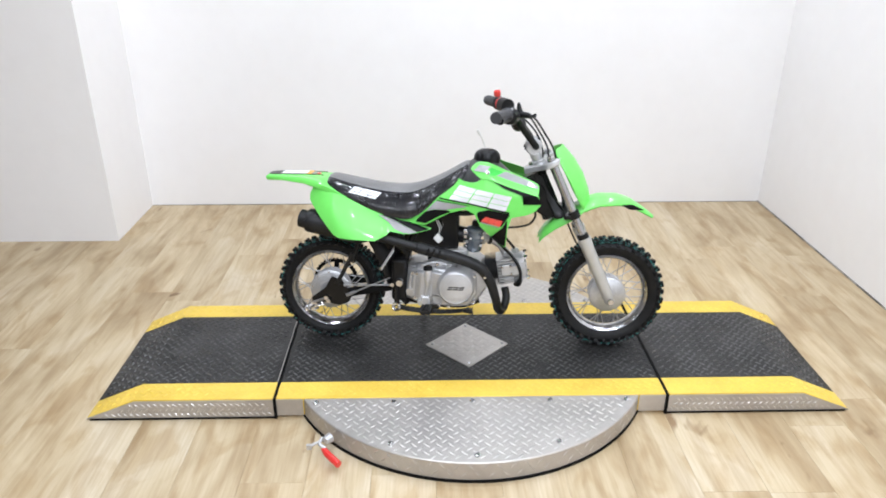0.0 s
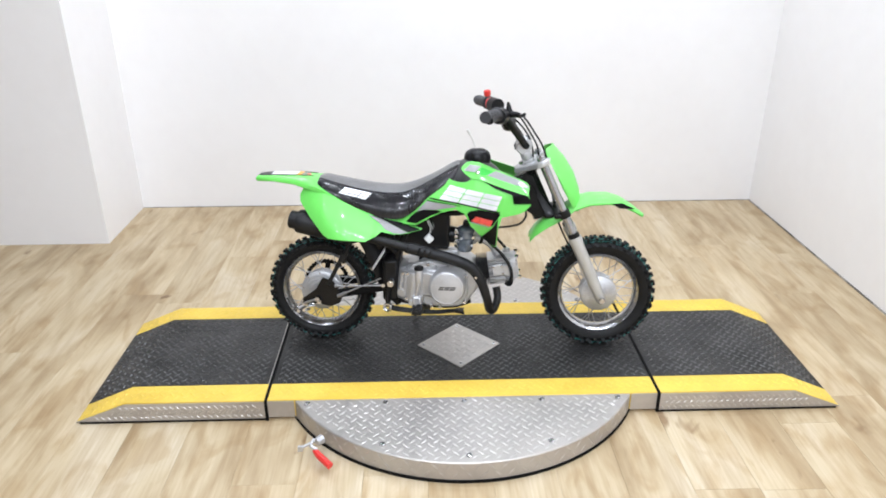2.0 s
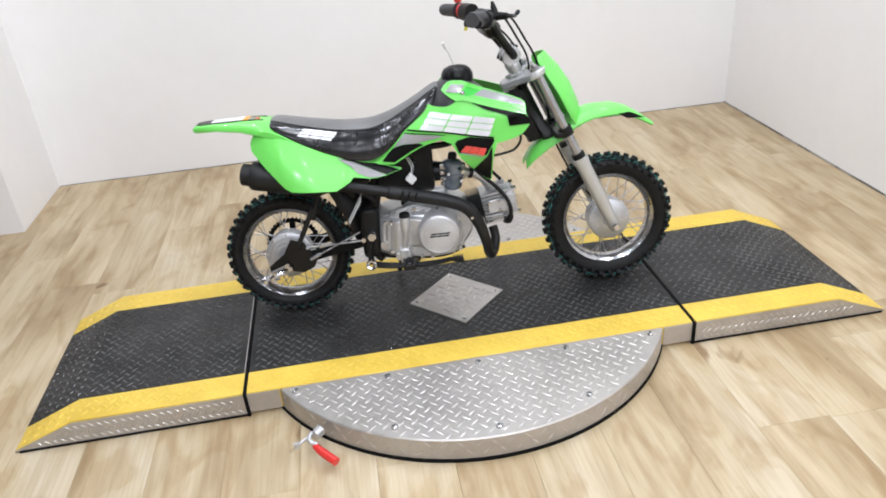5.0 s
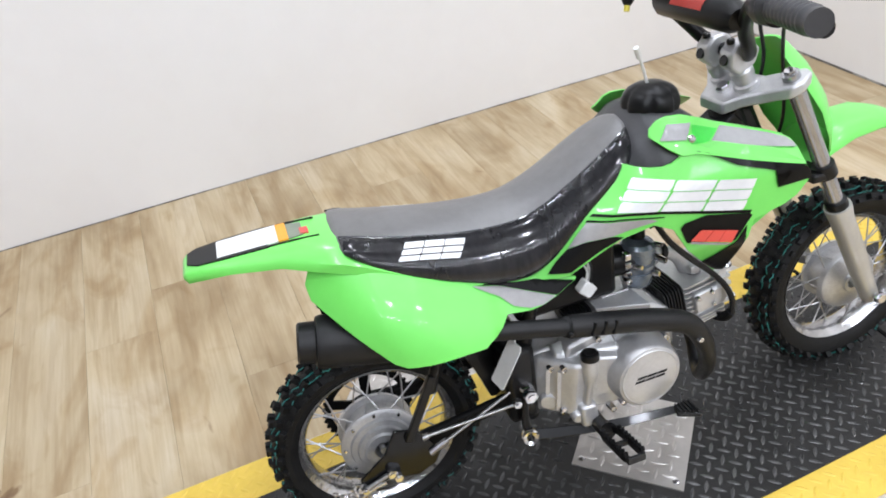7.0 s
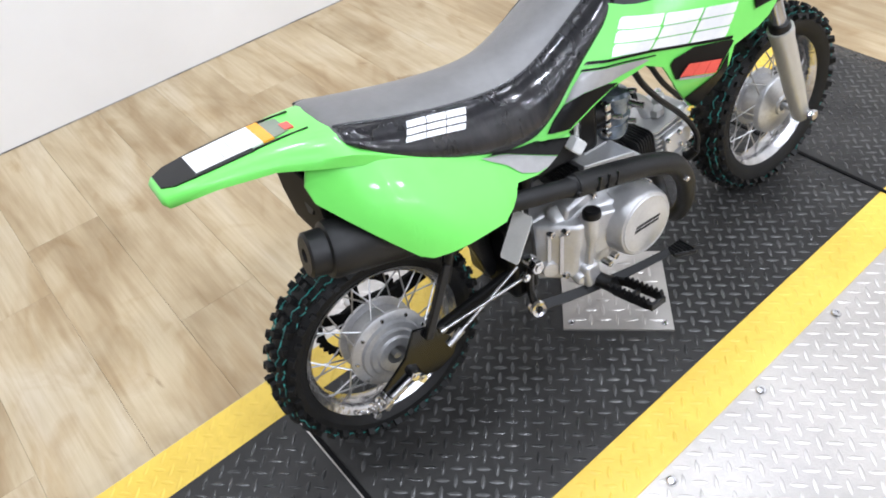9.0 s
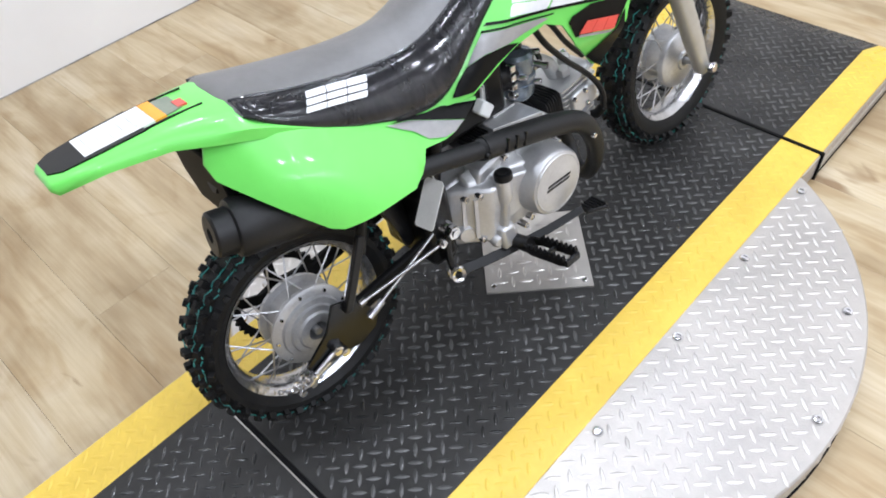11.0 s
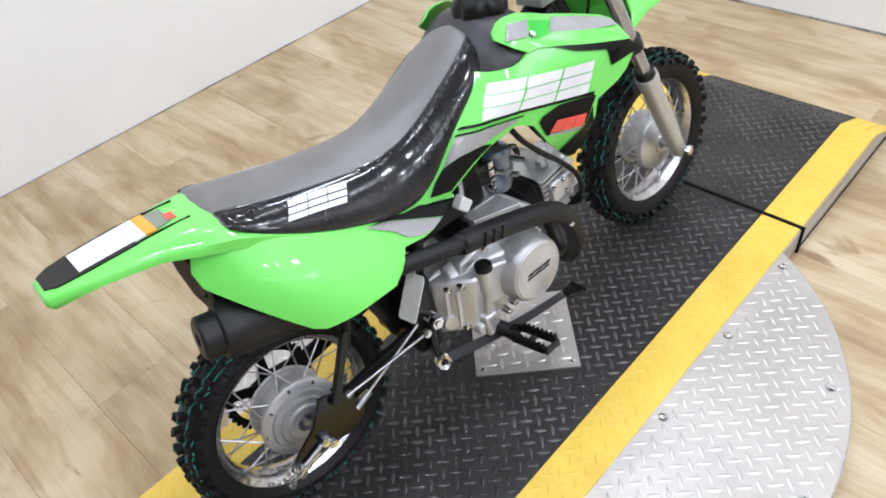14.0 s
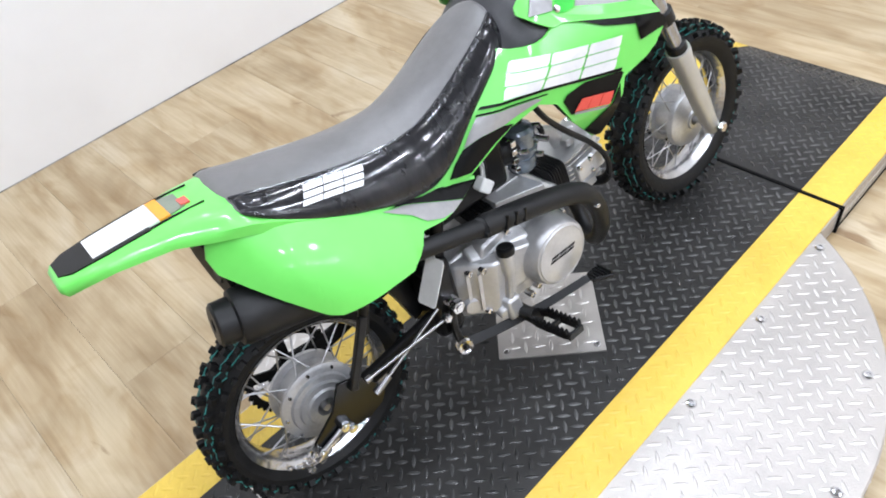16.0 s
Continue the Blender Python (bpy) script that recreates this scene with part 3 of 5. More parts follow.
                tube([(cx + (rad + 0.0026 + grow) * math.cos(a), y - 0.0055, cz + (rad + 0.0026 + grow) * math.sin(a)), (cx + (rad + 0.0026 + grow) * math.cos(a), y + 0.0055, cz + (rad + 0.0026 + grow) * math.sin(a))], 0.0009, 4, 1, ts)
        tagged(part("moulding_line", ts, TEAL, w, "thin teal moulding line on the tread"), kind="stuff")
    # spokes: one mesh, turned into place
    def spoke_mesh(flip):
        b = bmesh.new()
        tube([(hub_r - 0.004, -hub_half + (0.0225 if flip < 0 else 0.067), 0.0), (0.1245, flip * 0.004, 0.052)], 0.0014, 6, 1, b)
        rod((0.117, flip * 0.006, 0.0448), (0.1245, flip * 0.004, 0.052), 0.0026, 6, b)
        me = bpy.data.meshes.new("spoke")
        b.to_mesh(me)
        b.free()
        me.materials.append(SPOKE)
        return me
    meshes = {1: spoke_mesh(1), -1: spoke_mesh(-1)}
    for i in range(36):
        o = new("spoke", meshes[1 if i % 2 else -1])
        o.parent = w
        turn = 2 * math.pi * i / 36 + (0.0 if i % 4 < 2 else 0.10)
        m = Matrix.Translation(c) @ Matrix.Rotation(-turn, 4, "Y")
        if i % 4 >= 2:
            m = m @ Matrix.Diagonal((1, 1, -1, 1))
        o.matrix_local = m
    for k in range(9):
        a = 2 * math.pi * (k + 0.3) / 9
        part("hub_bolt", lathe([(0, 0.003), (0.0026, 0.003), (0.0034, 0.001), (0.0034, -0.002)], (cx + hub_r * 0.90 * math.cos(a), -hub_half + 0.017, cz + hub_r * 0.90 * math.sin(a)), (0, -1, 0), 8), CHROME, w)
    part("axle", rod((cx, -0.062 if rear else -0.105, cz), (cx, 0.105, cz), 0.0062), ALLOY, w, "steel axle")
    nut = lathe([(0, -0.011), (0.0095, -0.011), (0.011, -0.009), (0.011, 0), (0, 0)], (cx, -0.060 if rear else -0.106, cz), (0, 1, 0), 6)
    if rear:
        nut.free()
    else:
        part("axle_nut", nut, CHROME, w)
    if rear:
        ring = bmesh.new()
        loops = []
        for y in (0.062, 0.067):
            outer, inner = [], []
            for k in range(80):
                a, tip = 2 * math.pi * k / 80, 0.083 if k % 2 else 0.077
                outer.append(ring.verts.new((cx + tip * math.cos(a), y, cz + tip * math.sin(a))))
                inner.append(ring.verts.new((cx + 0.067 * math.cos(a), y, cz + 0.067 * math.sin(a))))
            loops.append((outer, inner))
        (o0, i0), (o1, i1) = loops
        for k in range(80):
            j = (k + 1) % 80
            for quad in ((o0[k], o0[j], i0[j], i0[k]), (o1[k], i1[k], i1[j], o1[j]), (o0[k], o1[k], o1[j], o0[j]), (i0[k], i0[j], i1[j], i1[k])):
                ring.faces.new(quad)
        sprocket = part("sprocket", ring, MATTBLACK, w, "black toothed rear sprocket ring")
        for k in range(5):
            a = 2 * math.pi * (k + 0.2) / 5
            ca, sa = math.cos(a), math.sin(a)
            part("arm", loft([[(cx + r * ca - u * sa, y, cz + r * sa + u * ca) for u, y in ((-0.009, 0.0625), (0.009, 0.0625), (0.009, 0.0665), (-0.009, 0.0665))] for r in (0.018, 0.069)]), MATTBLACK, sprocket)
    return w


XR, XF = -0.4745, 0.4755
wheel("rear_wheel", XR, R_REAR, 0.068, 0.060, True)
wheel("front_wheel", XF, R_FRONT, 0.062, 0.048, False)


# ---- bodywork ----
def skin(side, base):
    return lambda x, z: side * base(x, z)


def seat_line(x):
    """Height of the seat's lower edge."""
    return float(np.interp(x, (-0.48, -0.44, -0.40, -0.33, -0.26), (0.566, 0.552, 0.526, 0.490, 0.460)))


def side_y(x, z):
    """Half width of the rear number panels: tucked under the seat, flaring out downwards, drawn in at the tail."""
    t = max(-0.1, min(1.0, (seat_line(x) - z) / 0.140))
    flare = 0.1045 + 0.060 * (1 - (1 - t) ** 1.9)
    return flare - 0.068 * max(0.0, (-0.365 - x) / 0.16) ** 1.8 - 0.026 * max(0.0, (x + 0.28) / 0.10)


def shroud_y(x, z):
    """Half width of the front side panels: flaring out to the front, leaning in above, tucked in at the lower tip."""
    flare = float(np.interp(x, (-0.26, -0.16, -0.05, 0.04, 0.13, 0.25), (0.094, 0.102, 0.123, 0.148, 0.171, 0.178)))
    bend = float(np.interp(x, (-0.05, 0.05), (0.530, 0.558)))
    tuck = 0.016 * max(0.0, 1 - max(0.0, float(np.interp(x, (-0.2, -0.1, -0.03), (0.455, 0.535, 0.596))) - z) / 0.035) * min(1.0, max(0.0, (0.01 - x) / 0.04))
    return flare - tuck - 0.42 * max(0.0, z - bend) - 0.9 * max(0.0, 0.455 - z) ** 1.15 * min(1.0, max(0.0, (x + 0.06) / 0.12))


SIDE = [(-0.492, 0.566), (-0.512, 0.556), (-0.526, 0.528), (-0.524, 0.508), (-0.436, 0.411), (-0.420, 0.402), (-0.310, 0.3935), (-0.299, 0.3930), (-0.294, 0.3965), (-0.266, 0.4085), (-0.2525, 0.4200), (-0.212, 0.4105), (-0.190, 0.4095), (-0.165, 0.4125), (-0.124, 0.4210), (-0.121, 0.4245), (-0.190, 0.4490), (-0.222, 0.4550), (-0.250, 0.4615), (-0.264, 0.4665), (-0.330, 0.491), (-0.400, 0.525), (-0.440, 0.550), (-0.470, 0.561)]
SHROUD = [(-0.262, 0.4654), (-0.222, 0.4560), (-0.192, 0.4570), (-0.169, 0.4740), (-0.1065, 0.5382), (-0.043, 0.5958), (-0.034, 0.5915), (-0.018, 0.587), (-0.003, 0.5855), (0.012, 0.586), (0.025, 0.5895), (0.036, 0.596), (0.050, 0.608), (0.087, 0.612), (0.172, 0.588), (0.217, 0.5600), (0.225, 0.5400), (0.2245, 0.5270), (0.208, 0.508), (0.187, 0.4970), (0.137, 0.4850), (0.1275, 0.476), (0.1255, 0.440), (0.1225, 0.3750), (0.106, 0.3790), (0.041, 0.4472), (0.018, 0.489), (-0.010, 0.5010), (-0.060, 0.4850), (-0.090, 0.4695), (-0.1225, 0.4500), (-0.1400, 0.4400), (-0.190, 0.4430), (-0.220, 0.4440), (-0.258, 0.4560)]
UPPER = [(0.004, 0.6265), (0.010, 0.635), (0.022, 0.6455), (0.036, 0.649), (0.060, 0.647), (0.090, 0.636), (0.114, 0.6255), (0.149, 0.614), (0.185, 0.601), (0.212, 0.590), (0.220, 0.5835), (0.2205, 0.574), (0.2155, 0.5565), (0.164, 0.5705), (0.124, 0.582), (0.0855, 0.5930), (0.056, 0.600), (0.040, 0.5975), (0.022, 0.610)]


def upper_y(x, z):
    """Half width of the upper covers: flat facets that lean in from the shroud's edge towards the tank."""
    top = float(np.interp(x, (0.003, 0.023, 0.065, 0.114, 0.144, 0.18, 0.214), (0.630, 0.6455, 0.645, 0.6255, 0.616, 0.604, 0.590)))
    low = float(np.interp(x, (0.003, 0.030, 0.056, 0.0855, 0.124, 0.164, 0.215), (0.6235, 0.607, 0.602, 0.5935, 0.582, 0.5705, 0.556)))
    t = min(1.0, max(0.0, (top - z) / max(0.006, top - low)))
    inner = float(np.interp(x, (0.003, 0.03, 0.09, 0.24), (0.092, 0.094, 0.098, 0.135)))
    return inner + (shroud_y(x, low) + 0.006 - inner) * t


def tucked(base, by):
    """The same surface set further in: the bodywork sits a little towards the near side of the wheels."""
    return lambda x, z: base(x, z) - by


for s in (-1, 1):
    flank, cover = (shroud_y, upper_y) if s < 0 else (tucked(shroud_y, 0.024), tucked(upper_y, 0.022))
    part("side_panel", panel(SIDE, skin(s, side_y), 0.004, 4, inward=-s), GREEN, bike, "glossy lime green rear side panel", smooth=50, bevel=0.0016)
    part("shroud", panel(SHROUD, skin(s, flank), 0.004, 4, inward=-s), GREEN, bike, "lime green tank shroud with printed graphics", smooth=50, bevel=0.0016)
    part("upper_shroud", panel(UPPER, skin(s, cover), 0.006, 4, inward=-s), GREEN, bike, "lime green upper tank cover", smooth=50, bevel=0.0016)

    lifts = iter(range(100))

    def decal(outline, surface, material, name="decal", label=""):
        lift = 0.0012 + 0.00014 * next(lifts)
        part(name, panel(outline, lambda x, z: s * (surface(x, z) + lift), 0.0009, 3, inward=-s), material, bike, label, smooth=60)

    # white emblem as three plain slanted blocks with thin slits
    def at(u, v):
        """A point of the slanted emblem field: u along, v up."""
        return (-0.063 + 0.182 * u + 0.033 * v - 0.015 * u * v, 0.5315 - 0.0265 * u + v * (0.0435 + 0.004 * u))

    for u0, u1 in ((0.0, 0.320), (0.336, 0.656), (0.672, 0.992)):
        for v0, v1 in ((0.0, 0.31), (0.345, 0.655), (0.69, 1.0)):
            decal([at(u0, v0), at(u1 - 0.012, v0), at(u1, v0 + 0.08), at(u1, v1), at(u0 + 0.012, v1), at(u0, v1 - 0.08)], flank, WHITEINK, "emblem_bar", "white slanted emblem bar")
    decal([(-0.099, 0.5295), (-0.093, 0.5325), (0.000, 0.5235), (0.130, 0.5030), (0.128, 0.4985), (0.000, 0.5195)], flank, BLACKINK, "stripe", "thin black pinstripe")
    decal([(-0.106, 0.5215), (-0.103, 0.5240), (-0.060, 0.5210), (0.004, 0.5140), (0.003, 0.5125), (-0.060, 0.5190)], flank, BLACKINK, "stripe", "thin black pinstripe")
    decal([(-0.137, 0.4858), (-0.121, 0.5045), (-0.105, 0.5205), (-0.076, 0.5185), (-0.014, 0.5130), (-0.006, 0.5090), (-0.046, 0.5012), (-0.072, 0.4955), (-0.110, 0.4945)], flank, SILVERINK, "stripe", "silver swoosh")
    decal([(-0.139, 0.4840), (-0.111, 0.4935), (-0.072, 0.4945), (-0.056, 0.4905), (-0.092, 0.4745), (-0.125, 0.4550), (-0.1385, 0.4465), (-0.172, 0.4510), (-0.157, 0.4676)], flank, BLACKINK, "stripe", "black swoosh")
    decal([(-0.296, 0.4745), (-0.247, 0.4550), (-0.166, 0.4150), (-0.191, 0.4120), (-0.213, 0.4155), (-0.240, 0.4280), (-0.257, 0.4460)], side_y, SILVERINK, "stripe", "silver wedge")
    decal([(-0.286, 0.4720), (-0.222, 0.4525), (-0.193, 0.4470), (-0.127, 0.4230), (-0.164, 0.4155), (-0.247, 0.4560)], side_y, BLACKINK, "stripe", "black wedge")
    decal([(0.027, 0.4900), (0.033, 0.4980), (0.065, 0.5065), (0.127, 0.4985), (0.131, 0.4950), (0.107, 0.4560), (0.036, 0.4645)], flank, BLACKINK, "decal", "black graphic panel")
    decal([(0.073, 0.4120), (0.108, 0.4500), (0.1235, 0.4790), (0.1220, 0.4400), (0.1195, 0.3785), (0.106, 0.3820)], flank, BLACKINK, "decal", "lower black graphic wedge")
    decal([(0.056, 0.6045), (0.0855, 0.5960), (0.124, 0.5840), (0.164, 0.5720), (0.213, 0.5580), (0.224, 0.5450), (0.2265, 0.5320), (0.172, 0.5300), (0.194, 0.5490), (0.150, 0.5640), (0.110, 0.5770), (0.088, 0.5895)], flank, BLACKINK, "stripe", "black arrow graphic")

    def red_at(u, v):
        """A point of the slanted red emblem field."""
        return (0.0405 + 0.0605 * u + 0.015 * v - 0.0065 * u * v, 0.4680 - 0.0130 * u + v * (0.0160 + 0.0030 * u))

    for k in range(3):
        u0, u1 = 0.336 * k, 0.336 * k + 0.320
        part("red_block", panel([red_at(u0, 0), red_at(u0, 1), red_at(u1, 1), red_at(u1, 0)], lambda x, z: s * (flank(x, z) + 0.0062), 0.0012, 2, inward=-s), REDINK, bike, "red printed emblem block")
    for k in range(11):
        u0, u1 = 0.04 + 0.086 * k, 0.04 + 0.086 * k + 0.066
        part("small_print", panel([red_at(u0, -0.26), red_at(u0, -0.08), red_at(u1, -0.08), red_at(u1, -0.26)], lambda x, z: s * (flank(x, z) + 0.0062), 0.0012, 0, inward=-s), SILVERINK, bike)
    decal([(0.032, 0.6408), (0.068, 0.6365), (0.050, 0.6190), (0.0135, 0.6233)], cover, SILVERINK, "decal", "silver print")
    decal([(0.115, 0.6226), (0.149, 0.6115), (0.185, 0.5988), (0.211, 0.5880), (0.2175, 0.5820), (0.2175, 0.5755), (0.150, 0.5925), (0.083, 0.6096)], cover, SILVERINK, "decal", "silver print")
    # no hollow here: the pocket's shade is painted as a darker green sheet
    part("recess", panel([(0.070, 0.6330), (0.108, 0.6200), (0.082, 0.6101), (0.056, 0.6130)], lambda x, z: s * (cover(x, z) + 0.0012), 0.001, 2, inward=-s), mat("shaded green recess", (0.05, 0.60, 0.06), 0.4), bike, "flat darker green patch, painted shade of the bolt pocket")
    part("panel_screw", lathe([(0, 0.003), (0.004, 0.003), (0.0062, 0.001), (0.0062, -0.002)], (0.059, s * (cover(0.059, 0.6185) + 0.002), 0.6185), (0, s, 0.6), 14), CHROME, bike)

# rear fender with grip insert and label
YT = 0.0
TAIL = [(-0.682, 0.028, 0.569, 0.577), (-0.676, 0.036, 0.563, 0.582), (-0.62, 0.044, 0.563, 0.584), (-0.55, 0.056, 0.555, 0.585), (-0.505, 0.077, 0.544, 0.584), (-0.465, 0.093, 0.535, 0.580), (-0.44, 0.0975, 0.527, 0.568), (-0.40, 0.101, 0.507, 0.538), (-0.33, 0.104, 0.474, 0.500), (-0.262, 0.097, 0.448, 0.469)]
rings = []
for x, w, lo, hi in TAIL:
    yc, k = YT, float(np.interp(x, (-0.57, -0.50, -0.44, -0.40), (1.0, 0.78, 0.70, 1.0)))
    side = 0.62 if x < -0.57 or x > -0.41 else 0.50
    rings.append([(x, yc + u * w, lo + (hi - lo) * v) for u, v in ((-1, 0.15), (-1.0, side), (-0.86 * k - 0.02, 0.88), (-0.62 * k, 0.97), (0, 1.0), (0.62 * k, 0.97), (0.86 * k + 0.02, 0.88), (1.0, side), (1, 0.15), (0.8, 0.0), (0, 0.06), (-0.8, 0.0))])
part("rear_fender", loft(rings), GREEN, bike, "lime green rear fender tail", smooth=60)


def on_tail(x):
    for a, b in zip(TAIL, TAIL[1:]):
        if a[0] <= x <= b[0]:
            t = (x - a[0]) / (b[0] - a[0])
            return a[3] + (b[3] - a[3]) * t
    return 0.59


def tail_sheet(xs, half, lift, name, material, label, shift=0.0):
    b = bmesh.new()
    up, dn = [], []
    for x, h in zip(xs, half):
        yc = YT + shift
        up.append([b.verts.new((x, yc + k * h, on_tail(x) + lift)) for k in (-1, 0, 1)])
        dn.append([b.verts.new((x, yc + k * h, on_tail(x) + lift - 0.006)) for k in (-1, 0, 1)])
    for i in range(len(xs) - 1):
        for k in range(2):
            b.faces.new((up[i][k], up[i + 1][k], up[i + 1][k + 1], up[i][k + 1]))
        for k in (0, 2):
            b.faces.new((up[i][k], dn[i][k], dn[i + 1][k], up[i + 1][k]))
    for i in (0, -1):
        for k in range(2):
            b.faces.new((up[i][k], up[i][k + 1], dn[i][k + 1], dn[i][k]))
    part(name, b, material, bike, label)


tail_sheet([-0.6745, -0.660, -0.62, -0.56], [0.018, 0.029, 0.034, 0.036], 0.0014, "grip_pad", BLACKPLASTIC, "dark grey anti-slip insert", 0.006)
tail_sheet([-0.5298, -0.520, -0.508], [0.026, 0.025, 0.022], 0.0012, "print_field", GREYPRINT, "olive grey printed field", 0.006)
for edge in (-0.027, 0.038):
    tail_sheet([-0.5598, -0.53, -0.487], [0.0016, 0.0014, 0.0008], 0.0014, "edge_line", BLACKINK, "thin black edge line", edge)
tail_sheet([-0.632, -0.59, -0.545], [0.027, 0.028, 0.029], 0.0022, "sticker", PAPER, "white paper warning sticker", 0.007)
tail_sheet([-0.5445, -0.535, -0.530], [0.029, 0.029, 0.029], 0.0022, "sticker_strip", ORANGE, "orange strip of the warning sticker", 0.007)
for k in range(5):
    x = -0.622 + 0.014 * k
    tail_sheet([x, x + 0.0025], [0.021 - 0.003 * (k % 2), 0.021 - 0.003 * (k % 2)], 0.0030, "print_bar", PALEPRINT, "grey bar of small print", 0.007)
tail_sheet([-0.512, -0.50], [0.010, 0.010], 0.0022, "tail_mark", REDINK, "small red print", -0.004)

# seat
SEATS = [(-0.470, 0.066, 0.566, 0.580), (-0.452, 0.086, 0.556, 0.585), (-0.405, 0.097, 0.522, 0.578), (-0.34, 0.100, 0.490, 0.567), (-0.27, 0.101, 0.466, 0.558), (-0.205, 0.098, 0.456, 0.557),
         (-0.160, 0.096, 0.474, 0.566), (-0.11, 0.090, 0.516, 0.585), (-0.06, 0.084, 0.556, 0.611), (-0.030, 0.077, 0.576, 0.629), (-0.010, 0.064, 0.588, 0.639), (-0.001, 0.048, 0.594, 0.640)]
FLANK = [(0.95, 0.0), (1.0, 0.10), (0.985, 0.24), (0.94, 0.40), (0.86, 0.55), (0.745, 0.69), (0.61, 0.80), (0.465, 0.885), (0.33, 0.94), (0.20, 0.975), (0.10, 0.993)]
EDGE_AT = 6


def seat_mid(x):
    """The seat's middle line, which bends slightly towards the near side at the tank."""
    return float(np.interp(x, (-0.4, -0.1, 0.0), (0.0, -0.008, -0.012)))


def seat_ring(x, w, lo, hi):
    """A cross-section: wide at the rails, narrow and slightly crowned on top."""
    pts = [(-u, v) for u, v in FLANK] + [(0, 1.0)] + FLANK[::-1] + [(0, 0.0)]
    return [(x, seat_mid(x) + u * w, lo + (hi - lo) * v) for u, v in pts]


fine = [(p.x, p.y, p.z) for p in spline([(a, b, c) for a, b, c, d in SEATS], 4)]
fine_hi = [p.z for p in spline([(a, b, d) for a, b, c, d in SEATS], 4)]
seat = part("seat", loft([seat_ring(x, w, lo, hi) for (x, w, lo), hi in zip(fine, fine_hi)]), SEAT, bike, "black vinyl seat with the side sleeve still in film", smooth=70)


def seat_y(x, z):
    """Half width of the seat at a place on its flank."""
    xs = [p[0] for p in fine]
    w, lo = (float(np.interp(x, xs, [p[k] for p in fine])) for k in (1, 2))
    hi = float(np.interp(x, xs, fine_hi))
    return w * float(np.interp((z - lo) / (hi - lo), [v for u, v in FLANK], [u for u, v in FLANK]))


for s in (-1, 1):
    strips = bmesh.new()
    edge = EDGE_AT if s < 0 else EDGE_AT - 3
    rows = []
    for (x, w, lo), hi in list(zip(fine, fine_hi))[2:-2]:
        rows.append([(x, seat_mid(x) + s * (u * w + 0.0022), lo + (hi - lo) * v + 0.0008) for u, v in FLANK[:edge + 1]])
    vs = [[strips.verts.new(p) for p in r] for r in rows]
    for a, b in zip(vs, vs[1:]):
        for k in range(edge):
            strips.faces.new((a[k], a[k + 1], b[k + 1], b[k]))
    bmesh.ops.solidify(strips, geom=strips.faces[:], thickness=0.001)
    part("piping", tube([Vector(r[-1]) for r in rows[::3]], 0.0019, 8, 3), FILM, seat, "glossy black seam piping")
    part("seat_side", strips, FILM, seat, "glossy film-wrapped black side of the seat", smooth=70)
    for u0, u1 in ((0.0, 0.315), (0.335, 0.65), (0.67, 0.985)):
        for v0, v1 in ((0.0, 0.28), (0.37, 0.63), (0.72, 1.0)):
            o = [(-0.393 + 0.090 * u + 0.018 * v, 0.5410 - 0.0215 * u + v * (0.0145 + 0.003 * u)) for u, v in ((u0, v0), (u1, v0), (u1, v1), (u0, v1))]
            part("emblem_bar", panel(o, lambda x, z: seat_mid(x) + s * (seat_y(x, z) + 0.0045), 0.001, 3, inward=-s), WHITEINK, seat, "white slanted emblem bar")

# tank, cap and breather tube
TANK = [(-0.045, 0.066, 0.55, 0.580), (-0.03, 0.090, 0.55, 0.596), (-0.005, 0.106, 0.54, 0.632), (0.02, 0.119, 0.535, 0.650), (0.045, 0.128, 0.53, 0.652), (0.085, 0.122, 0.52, 0.645), (0.120, 0.100, 0.50, 0.618), (0.16, 0.060, 0.50, 0.578)]
SHELL = [(1.0, 0.0), (1.0, 0.38), (0.97, 0.50), (0.89, 0.62), (0.76, 0.74), (0.62, 0.85), (0.47, 0.93), (0.26, 0.985)]
tank_rings = []
for x, w, lo, hi in zip(*(np.interp(np.linspace(0, 1, 29), np.linspace(0, 1, 8), [r[k] for r in TANK]) for k in range(4))):
    tank_rings.append([(x, u * (w - 0.008) - 0.010, lo + (hi - lo) * v) for u, v in [(-u, v) for u, v in SHELL] + [(0, 1.0)] + SHELL[::-1]])
part("tank", loft(tank_rings), GREYPLASTIC, bike, "dark grey plastic fuel tank", smooth=60)
cap_rings = []
for r, h in ((0.043, -0.012), (0.045, 0.000), (0.0445, 0.008), (0.041, 0.017), (0.034, 0.025), (0.022, 0.031), (0.010, 0.033)):
    ring = []
    for k in range(60):
        a = 2 * math.pi * k / 60
        dent = 1 - (0.11 if -0.01 < h < 0.024 else 0.03) * max(0.0, math.cos(6 * a)) ** 2 * (1 if h > -0.01 else 0)
        ring.append((0.056 + r * dent * math.cos(a), -0.020 + r * dent * math.sin(a), 0.648 + h))
    cap_rings.append(ring)
cap = part("fuel_cap", loft(cap_rings), BLACKPLASTIC, bike, "black domed fuel cap with finger grips", smooth=60)
part("breather_tube", tube([(0.052, -0.020, 0.676), (0.040, -0.027, 0.708), (0.029, -0.034, 0.732)], 0.0026, 8), CLEAR, cap, "milky breather tube")
part("tube_clip", tube([(0.031, -0.032, 0.726), (0.023, -0.038, 0.743)], 0.0045, 8, 1), CLEAR, cap)


# ---- front end ----
RAKE = Vector((0.42, 0, -0.907)).normalized()


def along(d, y=0.0):
    """A point d metres down the fork from its top clamp."""
    return Vector((0.262, y, 0.652)) + RAKE * d


